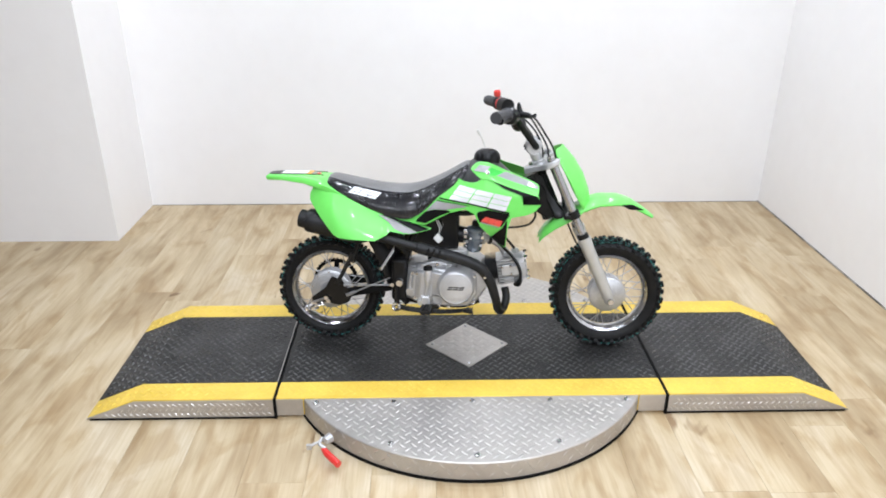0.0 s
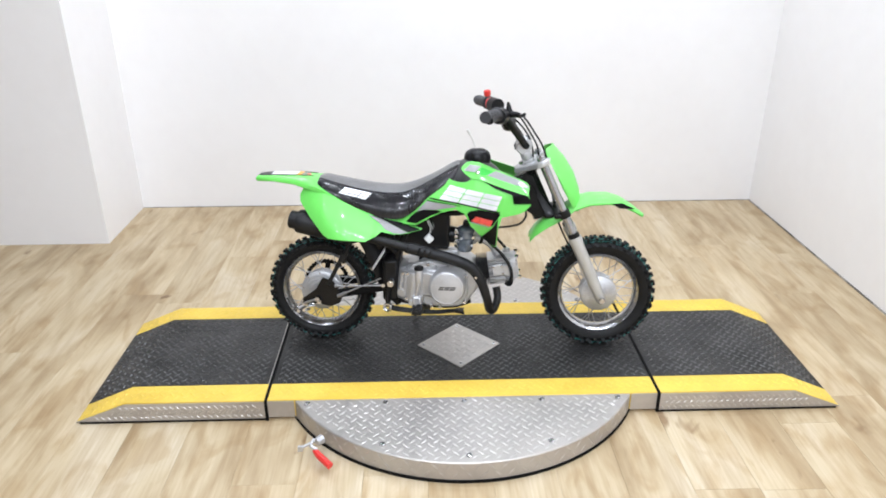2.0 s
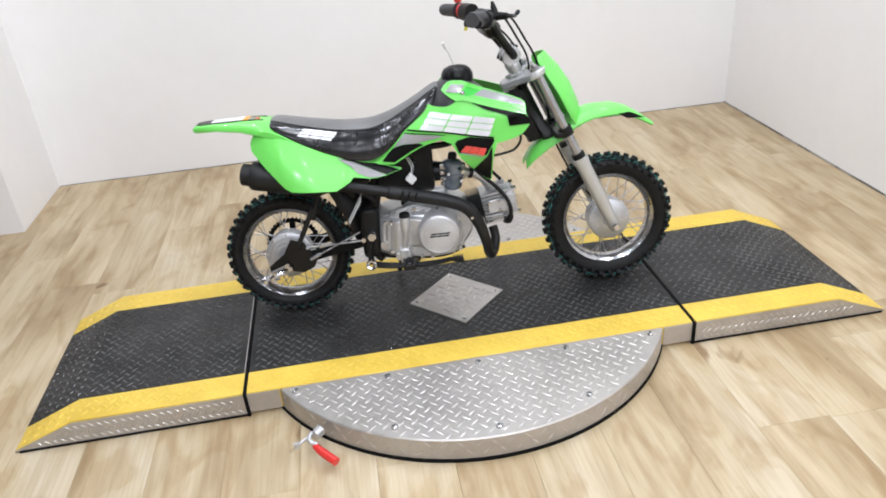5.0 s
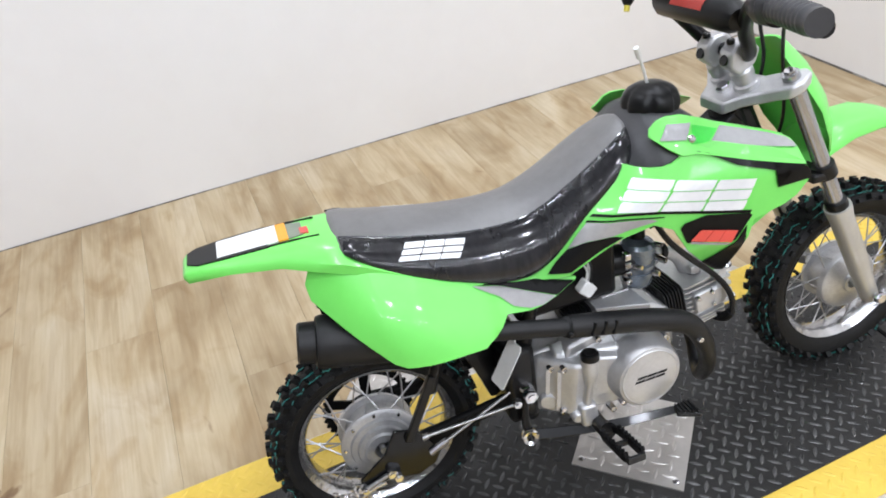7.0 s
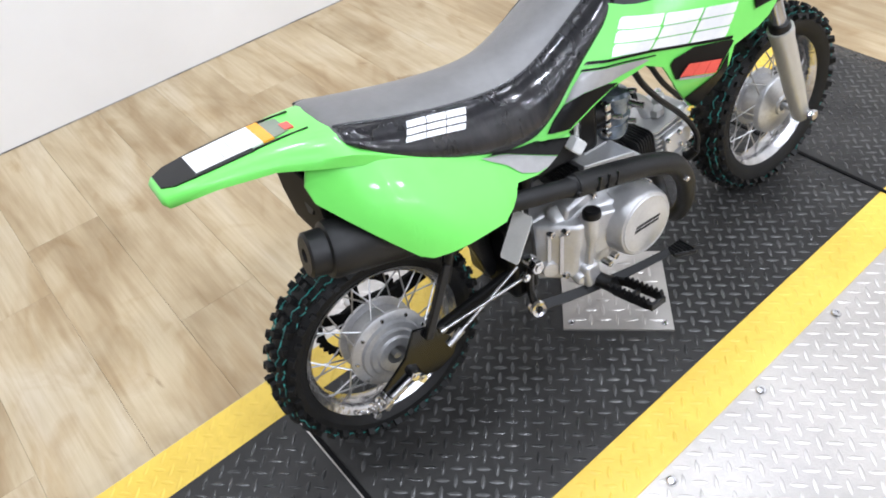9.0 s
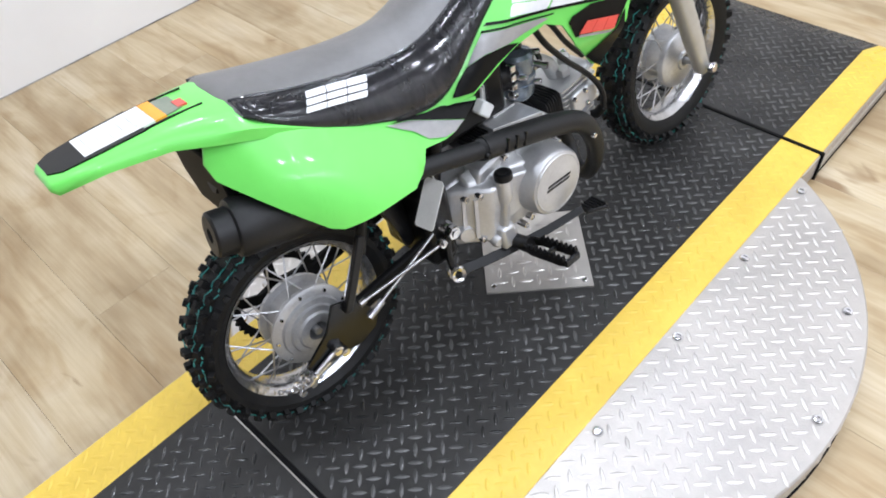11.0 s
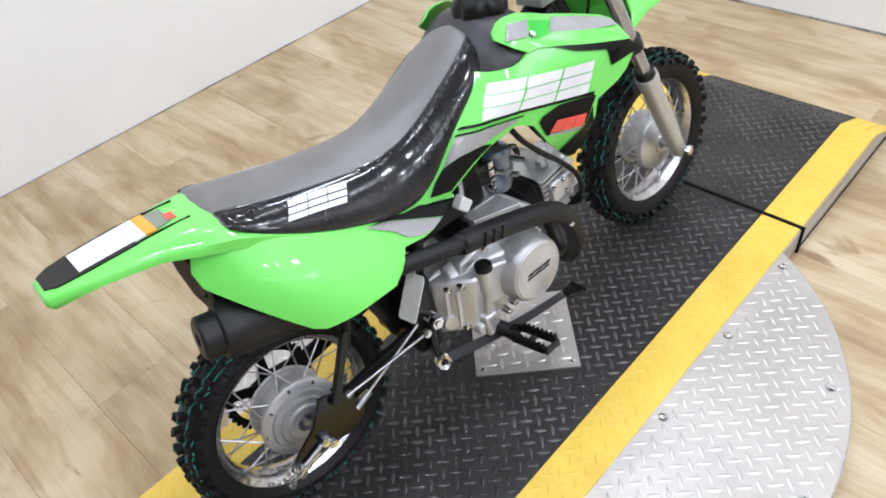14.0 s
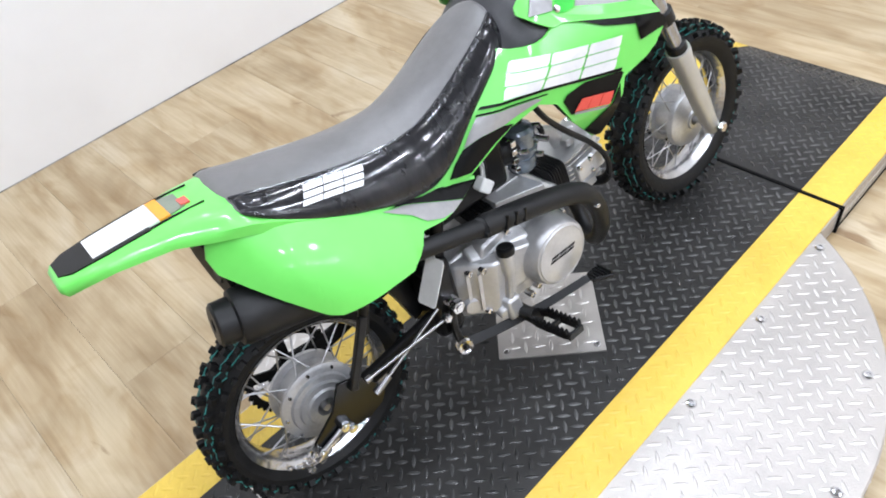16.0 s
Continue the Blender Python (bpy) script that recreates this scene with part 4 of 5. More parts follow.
fork = part("fork", rod(along(0.035) + Vector((-0.045, 0, -0.01)), along(0.155) + Vector((-0.045, 0, -0.01)), 0.016, 16), BLACKMETAL, bike, "telescopic front fork with black steering stem")
for y in (-0.085, 0.085):
    part("fork_tube", rod(along(-0.012, y), along(0.33, y), 0.0135, 20), TUBEGREY, fork, "polished grey upper fork tube")
    part("fork_leg", lathe([(0, 0.274), (0.0225, 0.274), (0.0228, 0.285), (0.0205, 0.302), (0.0195, 0.44), (0.0175, 0.47), (0.0165, 0.515), (0.012, 0.522), (0, 0.522)], along(0, y), RAKE, 24), FORKGREY, fork, "silver grey fork leg")
    part("dust_seal", lathe([(0.013, 0.258), (0.0185, 0.260), (0.019, 0.275), (0.013, 0.276)], along(0, y), RAKE, 20, closed=True), BLACKPLASTIC, fork, "black dust seal")
    part("clamp_ring", lathe([(0.0135, 0.175), (0.0188, 0.176), (0.0188, 0.200), (0.0135, 0.201)], along(0, y), RAKE, 20, closed=True), BLACKMETAL, fork, "black lower clamp")
part("stem_shroud", loft([[(x, u * w, z) for x, u in ((x0, -1), (x0, 1), (x1, 1), (x1, -1))] for z, x0, x1, w in ((0.600, 0.212, 0.240, 0.026), (0.540, 0.240, 0.270, 0.028), (0.484, 0.270, 0.312, 0.036), (0.470, 0.280, 0.345, 0.046), (0.455, 0.280, 0.345, 0.046))]), BLACKMETAL, fork, "black steering stem casting", bevel=0.006)
CLAMP = [(0.180, -0.030), (0.180, 0.030), (0.205, 0.046), (0.236, 0.088), (0.246, 0.104), (0.264, 0.110), (0.284, 0.102), (0.288, 0.084), (0.276, 0.066), (0.254, 0.036), (0.250, 0.0), (0.254, -0.036), (0.276, -0.066), (0.288, -0.084), (0.284, -0.102), (0.264, -0.110), (0.246, -0.104), (0.236, -0.088), (0.205, -0.046)]
part("top_clamp", loft([[(x, y, z + 0.44 * (x - 0.262)) for x, y in CLAMP] for z in (0.634, 0.654)]), ALLOY, fork, "cast aluminium top clamp", bevel=0.004)
part("stem_nut", lathe([(0, 0.012), (0.010, 0.012), (0.012, 0.009), (0.012, 0), (0, 0)], (0.206, 0, 0.628), (-0.42, 0, 0.907), 6), CHROME, fork)
lower = bmesh.new()
box(0.308, 0.348, -0.100, 0.100, 0.466, 0.482, lower)
part("lower_clamp", lower, BLACKMETAL, fork, bevel=0.004)
for y in (-0.085, 0.085):
    part("cap_bolt", lathe([(0, 0.006), (0.008, 0.006), (0.009, 0.004), (0.009, 0)], along(-0.012, y), -RAKE, 6), CHROME, fork)
part("gusset", prism([(0.205, 0.600), (0.245, 0.560), (0.290, 0.462), (0.262, 0.450), (0.185, 0.500), (0.120, 0.500), (0.110, 0.540)], -0.030, 0.030), BLACKMETAL, bike, "black welded frame gusset", bevel=0.006)
part("hose_loop", tube([(0.130, -0.055, 0.425), (0.165, -0.060, 0.430), (0.200, -0.060, 0.440), (0.219, -0.055, 0.465), (0.216, -0.045, 0.492)], 0.0036, 8), BLACKPLASTIC, bike, "black hose loop")
part("headstock", rod((0.208, 0, 0.600), (0.275, 0, 0.455), 0.029, 20), BLACKMETAL, bike, "black steering head")

# handlebar
bars = part("handlebar", tube([(0.088, -0.325, 0.801), (0.118, -0.21, 0.802), (0.138, -0.145, 0.797), (0.168, -0.090, 0.752), (0.209, -0.050, 0.697), (0.212, -0.02, 0.692), (0.212, 0.02, 0.692), (0.209, 0.050, 0.697), (0.168, 0.090, 0.752), (0.122, 0.130, 0.806), (0.085, 0.18, 0.813), (0.058, 0.246, 0.815)], 0.0112, 14), BLACKMETAL, bike, "black handlebar with padded crossbar")
for y in (-0.030, 0.030):
    riser = part("riser", lathe([(0.020, 0.0), (0.020, 0.010), (0.0165, 0.013), (0.0165, 0.020), (0.018, 0.023), (0.018, 0.034), (0.0155, 0.038), (0.0155, 0.048), (0, 0.048), (0, 0)], (0.226, y, 0.636), (-0.42, 0, 0.907), 20), ALLOY, bars, "stepped cast aluminium riser", smooth=30)
    block = bmesh.new()
    loft([[(x, y + d, z) for x, z in ((0.181, 0.677), (0.199, 0.663), (0.227, 0.677), (0.234, 0.699), (0.219, 0.717), (0.195, 0.715), (0.181, 0.699))] for d in (-0.0155, 0.0155)], block)
    part("bar_clamp", block, ALLOY, bars, "cast aluminium bar clamp", bevel=0.004)
    for px, pz in ((0.191, 0.714), (0.221, 0.714)):
        part("clamp_bolt", lathe([(0, 0.006), (0.004, 0.006), (0.0065, 0.004), (0.0065, -0.002)], (px, y, pz), (-0.2, 0, 1), 12), BLACKMETAL, bars)
    part("clamp_recess", rod((0.183, y, 0.687), (0.178, y, 0.689), 0.0085, 12), BLACKMETAL, bars)
part("crossbar_pad", tube([(0.150, -0.100, 0.766), (0.152, -0.085, 0.768), (0.152, 0.085, 0.770), (0.150, 0.100, 0.768)], [0.016, 0.024, 0.024, 0.016], 14, 1), BLACKPLASTIC, bars, "black foam crossbar pad")
pr = bmesh.new()
for y0, y1 in ((-0.040, 0.040),):
    vs = [[pr.verts.new((0.152 - 0.0247 * math.cos(a), y, 0.769 + 0.0247 * math.sin(a))) for y in (y0, y1)] for a in (0.25, 0.55, 0.85, 1.15)]
    for a, b in zip(vs, vs[1:]):
        pr.faces.new((a[0], a[1], b[1], b[0]))
bmesh.ops.solidify(pr, geom=pr.faces[:], thickness=0.0008)
part("pad_print", pr, REDINK, bars, "red printed block on the pad")


def grip(a, b):
    a, b = Vector(a), Vector(b)
    d = (b - a)
    ln = d.length
    prof = [(0, 0), (0.023, 0), (0.024, 0.003), (0.0225, 0.006)]
    for k in range(9):
        h = 0.012 + k * (ln - 0.024) / 9
        prof += [(0.0168, h), (0.0182, h + 0.002), (0.0182, h + 0.006), (0.0168, h + 0.008)]
    prof += [(0.0168, ln - 0.006), (0.0168, ln), (0, ln)]
    return lathe(prof, a, d, 20)


part("grip", grip((0.112, -0.210, 0.806), (0.076, -0.328, 0.810)), GREYPLASTIC, bars, "black ribbed rubber grip")
part("grip", grip((0.092, 0.162, 0.812), (0.053, 0.258, 0.815)), GREYPLASTIC, bars, "black ribbed rubber grip")
th = tube([(0.134, -0.158, 0.799), (0.126, -0.185, 0.801), (0.116, -0.220, 0.802)], [0.018, 0.025, 0.022], 18)
part("throttle_housing", th, BLACKPLASTIC, bars, "black throttle housing")
part("brake_perch", tube([(0.140, -0.165, 0.806), (0.162, -0.180, 0.806), (0.178, -0.195, 0.805)], [0.013, 0.010, 0.008], 12), BLACKMETAL, bars)
part("lever_mount", tube([(0.150, -0.172, 0.812), (0.147, -0.172, 0.830), (0.145, -0.172, 0.842)], [0.011, 0.007, 0.003], 10), BLACKMETAL, bars)
part("brake_lever", tube([(0.172, -0.185, 0.806), (0.190, -0.225, 0.806), (0.187, -0.275, 0.811), (0.185, -0.306, 0.817)], [0.006, 0.0055, 0.005, 0.0075], 10, flat=0.7), BLACKMETAL, bars, "black brake lever with ball end")
part("switch_body", tube([(0.122, 0.108, 0.806), (0.104, 0.142, 0.809)], [0.025, 0.025], 16, 1), BLACKPLASTIC, bars, "black switch housing")
part("switch_ring", tube([(0.103, 0.144, 0.811), (0.097, 0.153, 0.811)], [0.0215, 0.0215], 18, 1), RED, bars, "red switch ring")
part("kill_switch", lathe([(0, 0.022), (0.008, 0.022), (0.012, 0.018), (0.012, 0.004), (0.009, 0), (0, 0)], (0.086, 0.116, 0.838), (-0.1, -0.1, 1), 16), RED, bars, "red kill switch button")
part("choke_lever", tube([(0.116, 0.135, 0.795), (0.108, 0.128, 0.776), (0.104, 0.124, 0.768)], [0.010, 0.011, 0.006], 10), BLACKPLASTIC, bars)
part("tether_tag", rod((0.104, 0.124, 0.767), (0.101, 0.122, 0.758), 0.005, 8), mat("yellow plastic", (0.7, 0.6, 0.05), 0.4), bars, "small yellow plastic tip")
for pts in ([(0.176, -0.190, 0.808), (0.200, -0.148, 0.790), (0.232, -0.095, 0.745), (0.270, -0.052, 0.68), (0.298, -0.030, 0.57), (0.33, 0.030, 0.44), (0.40, 0.055, 0.30), (0.455, 0.050, 0.235)],
            [(0.146, -0.180, 0.814), (0.176, -0.128, 0.802), (0.216, -0.062, 0.748), (0.254, -0.028, 0.67), (0.235, -0.02, 0.58), (0.16, -0.04, 0.50), (0.09, -0.045, 0.46), (0.045, -0.03, 0.435)],
            [(0.112, 0.125, 0.800), (0.150, 0.07, 0.790), (0.215, 0.03, 0.73), (0.240, 0.02, 0.65), (0.21, 0.03, 0.56), (0.10, 0.02, 0.50)]):
    part("cable", tube(pts, 0.0030, 8, 8), BLACKPLASTIC, bars, "black control cable")

# number plate in front of the fork
rings = []
for d, w, deep in ((-0.040, 0.040, 0.024), (-0.030, 0.054, 0.034), (0.005, 0.074, 0.046), (0.06, 0.086, 0.050), (0.12, 0.080, 0.045), (0.165, 0.062, 0.030), (0.19, 0.045, 0.018)):
    c = along(d) + Vector((float(np.interp(d, (-0.04, 0.0, 0.06, 0.12, 0.19), (0.046, 0.064, 0.075, 0.071, 0.052))), 0, 0.004))
    nrm = Vector((0.907, 0, 0.42))
    ring = [c + Vector((0, u * w, 0)) + nrm * (0.012 - deep * abs(u) ** 2.4) for u in (-1, -0.9, -0.7, -0.4, 0, 0.4, 0.7, 0.9, 1)]
    ring += [p - nrm * 0.004 for p in reversed(ring)]
    rings.append(ring)
part("number_plate", loft(rings), GREEN, bike, "lime green front number plate", smooth=50)

# front fender: a peaked arch over the wheel
FEND = [(0.236, 0.034, 0.398, 0.02), (0.256, 0.046, 0.428, 0.024), (0.290, 0.054, 0.458, 0.026), (0.335, 0.058, 0.485, 0.026), (0.380, 0.058, 0.520, 0.026), (0.43, 0.056, 0.535, 0.024), (0.49, 0.052, 0.536, 0.022), (0.53, 0.047, 0.524, 0.018), (0.575, 0.038, 0.496, 0.012), (0.604, 0.026, 0.474, 0.008), (0.611, 0.015, 0.469, 0.004)]
rings = []
for x, w, z, drop in FEND:
    us = (-1, -0.97, -0.85, -0.6, -0.25, 0, 0.25, 0.6, 0.85, 0.97, 1)
    ds = (1.25, 0.85, 0.42, 0.14, 0.03, 0, 0.03, 0.14, 0.42, 0.85, 1.25)
    ring = [Vector((x, u * w, z - drop * d)) for u, d in zip(us, ds)]
    ring += [p - Vector((0, 0.0035 * (1 if p.y > 0 else -1), 0.0035)) for p in reversed(ring)]
    rings.append(ring)
part("front_fender", loft(rings), GREEN, bike, "lime green front fender", smooth=50)
for s in (-1, 1):
    v = bmesh.new()
    q = [(0.496, s * 0.0535, 0.510), (0.532, s * 0.0485, 0.511), (0.577, s * 0.0400, 0.4905), (0.523, s * 0.0530, 0.4945)]
    v.faces.new([v.verts.new(p) for p in q])
    bmesh.ops.solidify(v, geom=v.faces[:], thickness=0.002)
    part("fender_vent", v, BLACKPLASTIC, bike, "black vent insert on the fender")

# ---- frame ----
frame_part = part("frame", tube([(0.235, 0, 0.545), (0.12, 0, 0.515), (-0.05, 0, 0.490), (-0.20, 0, 0.475), (-0.42, 0, 0.530)], 0.019, 12), BLACKMETAL, bike, "black tubular steel frame")
for s in (-1, 1):
    part("frame_tube", tube([(-0.12, s * 0.045, 0.485), (-0.18, s * 0.058, 0.40), (-0.215, s * 0.060, 0.28), (-0.225, s * 0.060, 0.19), (-0.205, s * 0.055, 0.150)], 0.0115, 10), BLACKMETAL, frame_part)
    part("frame_tube", tube([(-0.205, s * 0.062, 0.330), (-0.30, s * 0.066, 0.410), (-0.42, s * 0.068, 0.505)], 0.0095, 10), BLACKMETAL, frame_part)
    part("frame_tube", tube([(-0.10, s * 0.05, 0.470), (0.0, s * 0.05, 0.470), (0.06, s * 0.04, 0.485), (0.18, s * 0.02, 0.53)], 0.009, 10), BLACKMETAL, frame_part)
    arm = [(-0.195, 0.232), (-0.215, 0.205), (-0.400, 0.172), (-0.49, 0.168), (-0.515, 0.180), (-0.51, 0.202), (-0.47, 0.212), (-0.40, 0.203)]
    if s < 0:
        arm = [(-0.195, 0.232), (-0.215, 0.205), (-0.400, 0.172), (-0.425, 0.174), (-0.428, 0.196), (-0.40, 0.203)]
    part("swingarm", prism(arm, s * 0.060, s * 0.074), MATTBLACK, frame_part, "black box-section swingarm", bevel=0.004)
part("skid_rail", tube([(-0.22, 0.0, 0.150), (-0.12, 0.0, 0.132), (-0.02, 0, 0.130), (0.04, 0, 0.150)], 0.012, 10), BLACKMETAL, frame_part)
part("airbox", box(-0.215, -0.032, -0.056, 0.054, 0.345, 0.475), BLACKPLASTIC, bike, "black plastic airbox", bevel=0.010)
part("inner_fender", tube([(-0.25, 0, 0.36), (-0.34, 0, 0.425), (-0.43, 0, 0.455), (-0.505, 0, 0.490)], [0.045, 0.05, 0.050, 0.038], 12, flat=0.45), BLACKPLASTIC, bike, "black inner rear fender")
part("tail_box", loft([[(-0.516, y, 0.522), (-0.514, y, 0.455), (-0.508, y, 0.402), (-0.455, y, 0.402), (-0.455, y, 0.522)] for y in (-0.060, 0.088)]), MATTBLACK, bike, "black plastic tail bracket", bevel=0.003)
part("linkage", box(-0.256, -0.200, -0.084, 0.050, 0.165, 0.315), BLACKMETAL, bike, "black swingarm pivot bridge", bevel=0.012)
part("mud_flap", tube([(-0.232, 0, 0.215), (-0.255, 0, 0.300), (-0.295, 0, 0.385)], [0.058, 0.066, 0.066], 14, flat=0.30), BLACKPLASTIC, bike, "black mud flap")
part("battery_case", box(-0.330, -0.215, -0.075, 0.060, 0.385, 0.455), BLACKPLASTIC, bike, "black plastic case under the seat", bevel=0.008)
shock = part("shock_absorber", rod((-0.335, 0.0, 0.27), (-0.215, 0.0, 0.43), 0.014), BLACKMETAL, bike, "rear shock absorber with black coil spring")
coil = [(-0.335 + 0.12 * t + 0.0, 0.026 * math.cos(t * 44), 0.27 + 0.16 * t) for t in [k / 84 for k in range(8, 77)]]
coil = [(x + 0.021 * math.sin(t * 44) * 0.8, y, z - 0.021 * math.sin(t * 44) * 0.6) for (x, y, z), t in zip(coil, [k / 84 for k in range(8, 77)])]
part("spring", tube(coil, 0.0045, 8, 2), BLACKMETAL, shock)

# ---- engine ----
CASE = [(-0.210, 0.282), (-0.150, 0.298), (-0.112, 0.320), (-0.062, 0.328), (0.030, 0.312), (0.066, 0.282), (0.066, 0.215), (0.024, 0.156), (-0.062, 0.150), (-0.182, 0.160), (-0.210, 0.196)]
engine = part("engine", prism(CASE, -0.070, 0.075), ALLOY, bike, "air-cooled engine with cast aluminium cases", bevel=0.008)
COVER = [(-0.158, 0.282), (-0.152, 0.306), (-0.100, 0.318), (-0.020, 0.300), (0.030, 0.262), (0.034, 0.205), (0.006, 0.164), (-0.050, 0.158), (-0.150, 0.168), (-0.158, 0.190)]
part("clutch_cover", prism(COVER, -0.104, -0.066), ALLOY, engine, "cast aluminium right engine cover", bevel=0.005)
part("cover_foot", prism([(-0.150, 0.160), (-0.152, 0.205), (-0.122, 0.205), (-0.118, 0.160)], -0.140, -0.100), ALLOY, engine, bevel=0.006)
part("gear_cover", loft([[(x + dx, y, z) for x, y in ((-0.201 - k, -0.068), (-0.197 - k, -0.080), (-0.155 - k, -0.126 + j), (-0.147 - k, -0.130 + j), (-0.116, -0.130 + j), (-0.112, -0.068))]
                         for z, dx, k, j in ((0.178, 0.006, 0.010, 0.012), (0.184, 0.0, 0.010, 0.007), (0.240, 0.0, 0.005, 0.002), (0.280, 0.0, 0.0, 0.0), (0.286, 0.005, 0.0, 0.004))]), ALLOY, engine, "boxed gear cover with a slanting rear face", smooth=25, bevel=0.002)
part("flywheel_cover", lathe([(0, 0.160), (0.049, 0.160), (0.055, 0.158), (0.0585, 0.153), (0.062, 0.136), (0.064, 0.060), (0, 0.060)], (-0.036, 0, 0.241), (0, -1, 0), 56), ALLOY, engine, "round polished clutch housing", smooth=30)
part("cover_groove", lathe([(0.0490, 0.1602), (0.0508, 0.1608), (0.0526, 0.1594), (0.0490, 0.1582)], (-0.036, 0, 0.241), (0, -1, 0), 56, closed=True), HUBGREY, engine)
for k in range(3):
    x0 = -0.064 + 0.0185 * k
    for zz in (0.0, 0.0068):
        part("emblem_bar", prism([(x0 + zz * 0.5, 0.2365 + zz), (x0 + 0.0165 + zz * 0.5, 0.2370 + zz), (x0 + 0.018 + zz * 0.5, 0.2410 + zz), (x0 + 0.0015 + zz * 0.5, 0.2405 + zz)], -0.1608, -0.159), BLACKINK, engine, "black slanted emblem bar")
column = []
for z, r, dx in ((0.184, 0.0075, -0.012), (0.205, 0.0070, -0.008), (0.245, 0.0075, -0.002), (0.258, 0.0125, 0.0), (0.270, 0.0138, 0.0), (0.288, 0.0140, 0.0), (0.294, 0.0140, 0.0), (0.296, 0.0125, 0.0)):
    column.append([(-0.128 + dx + r * math.cos(a), -0.130 - r * math.sin(a) if math.sin(a) > 0 else -0.130 + 0.02 * -math.sin(a), z) for a in (2 * math.pi * k / 24 for k in range(24))])
part("filler_neck", loft(column), ALLOY, engine, "cast oil filler column", smooth=50)
part("column_boss", lathe([(0, 0.012), (0.009, 0.012), (0.0115, 0.009), (0.0125, -0.03)], (-0.152, -0.120, 0.180), (-0.1, -1, -0.15), 20), ALLOY, engine, "round cast boss", smooth=40)
part("facet", loft([[(-0.122, -0.126, 0.288), (-0.122, -0.100, 0.296), (-0.122, -0.100, 0.196), (-0.122, -0.124, 0.205)], [(-0.074, -0.140, 0.282), (-0.074, -0.100, 0.296), (-0.074, -0.100, 0.186), (-0.074, -0.126, 0.205)]]), ALLOY, engine, "sloping cast web", bevel=0.004)
part("facet", loft([[(-0.172, -0.096, 0.288), (-0.172, -0.072, 0.304), (-0.172, -0.072, 0.27), (-0.172, -0.096, 0.27)], [(-0.070, -0.128, 0.292), (-0.070, -0.09, 0.316), (-0.070, -0.09, 0.27), (-0.070, -0.128, 0.27)]]), ALLOY, engine, "sloping cast shoulder", bevel=0.005)
for k in (0.30, 0.62):
    rx, ry = -0.197 + 0.042 * k, -0.080 - 0.046 * k
    part("case_rib", loft([[(rx - 0.0045 - d, ry - 0.0030, z), (rx + 0.0015 - d, ry - 0.0046, z), (rx + 0.004 - d, ry + 0.004, z), (rx - 0.001 - d, ry + 0.004, z)] for z, d in ((0.196, 0.0085), (0.270, 0.001))]), ALLOY, engine)
part("filler_cap", lathe([(0, 0.012), (0.006, 0.012), (0.010, 0.013), (0.0142, 0.011), (0.0152, 0.008), (0.0152, 0), (0, 0)], (-0.128, -0.133, 0.296), (0, 0, 1), 20), BLACKPLASTIC, engine, "black oil filler cap")
for x, z, y in ((-0.182, 0.272, -0.095), (-0.166, 0.276, -0.112), (-0.172, 0.190, -0.110), (-0.100, 0.308, -0.106), (-0.088, 0.170, -0.122), (-0.035, 0.300, -0.108), (0.022, 0.270, -0.108), (0.022, 0.180, -0.108), (-0.125, 0.165, -0.108), (-0.06, 0.162, -0.108)):
    part("case_bolt", lathe([(0, 0.006), (0.003, 0.006), (0.0035, 0.0075), (0.0058, 0.007), (0.0062, 0), (0.0062, -0.01)], (x, y, z), (0, -1, 0), 12), CHROME, engine)
part("case_boss", lathe([(0, 0.012), (0.013, 0.012), (0.016, 0.006), (0.016, -0.02)], (-0.188, -0.090, 0.205), (-0.4, -0.9, 0), 16), ALLOY, engine)
# cylinder: stacked fins on a forward axis
AX = Vector((0.985, 0, 0.17))
UPV = Vector((-0.17, 0, 0.985))
cyl0 = Vector((0.062, -0.005, 0.262))
part("cylinder", tube([cyl0, cyl0 + AX * 0.125], 0.036, 20, 1), EXHAUST, engine, "black painted cylinder barrel")


def fin(c, along_v, up_v, thick_v, hu, hv, t, r=0.010):
    """A thin plate with rounded corners."""
    ring = []
    for n, (qu, qv) in enumerate(((1, 1), (-1, 1), (-1, -1), (1, -1))):
        for d in (0, 45, 90):
            a = radians(d + 90 * n)
            ring.append((qu * (hu - r) + r * math.cos(a), qv * (hv - r) + r * math.sin(a)))
    return loft([[c + along_v * u + up_v * v + thick_v * h for u, v in ring] for h in (-t / 2, t / 2)])


YV = Vector((0, 1, 0))
for k in range(7):
    part("cooling_fin", fin(cyl0 + AX * (0.004 + k * 0.0058), YV, UPV, AX, 0.049, 0.046, 0.0022), EXHAUST, engine, "black cooling fin", smooth=30)
part("cylinder_head", fin(cyl0 + AX * 0.076, YV, UPV, AX, 0.038, 0.040, 0.072), ALLOY, engine, "cast cylinder head", bevel=0.003)
for k in range(9):
    part("head_fin", fin(cyl0 + AX * 0.078 + UPV * (-0.044 + k * 0.0105), YV, AX, UPV, 0.052, 0.038, 0.0036, 0.006), ALLOY, engine, "bright cast cooling fin", smooth=30)
part("head_cover", fin(cyl0 + AX * 0.124, YV, UPV, AX, 0.040, 0.042, 0.022, 0.014), ALLOY, engine, "cast rocker cover", bevel=0.004)
for k in range(5):
    part("cover_rib", fin(cyl0 + AX * 0.128 + UPV * (-0.034 + k * 0.017), YV, AX, UPV, 0.043, 0.012, 0.0045, 0.004), ALLOY, engine)
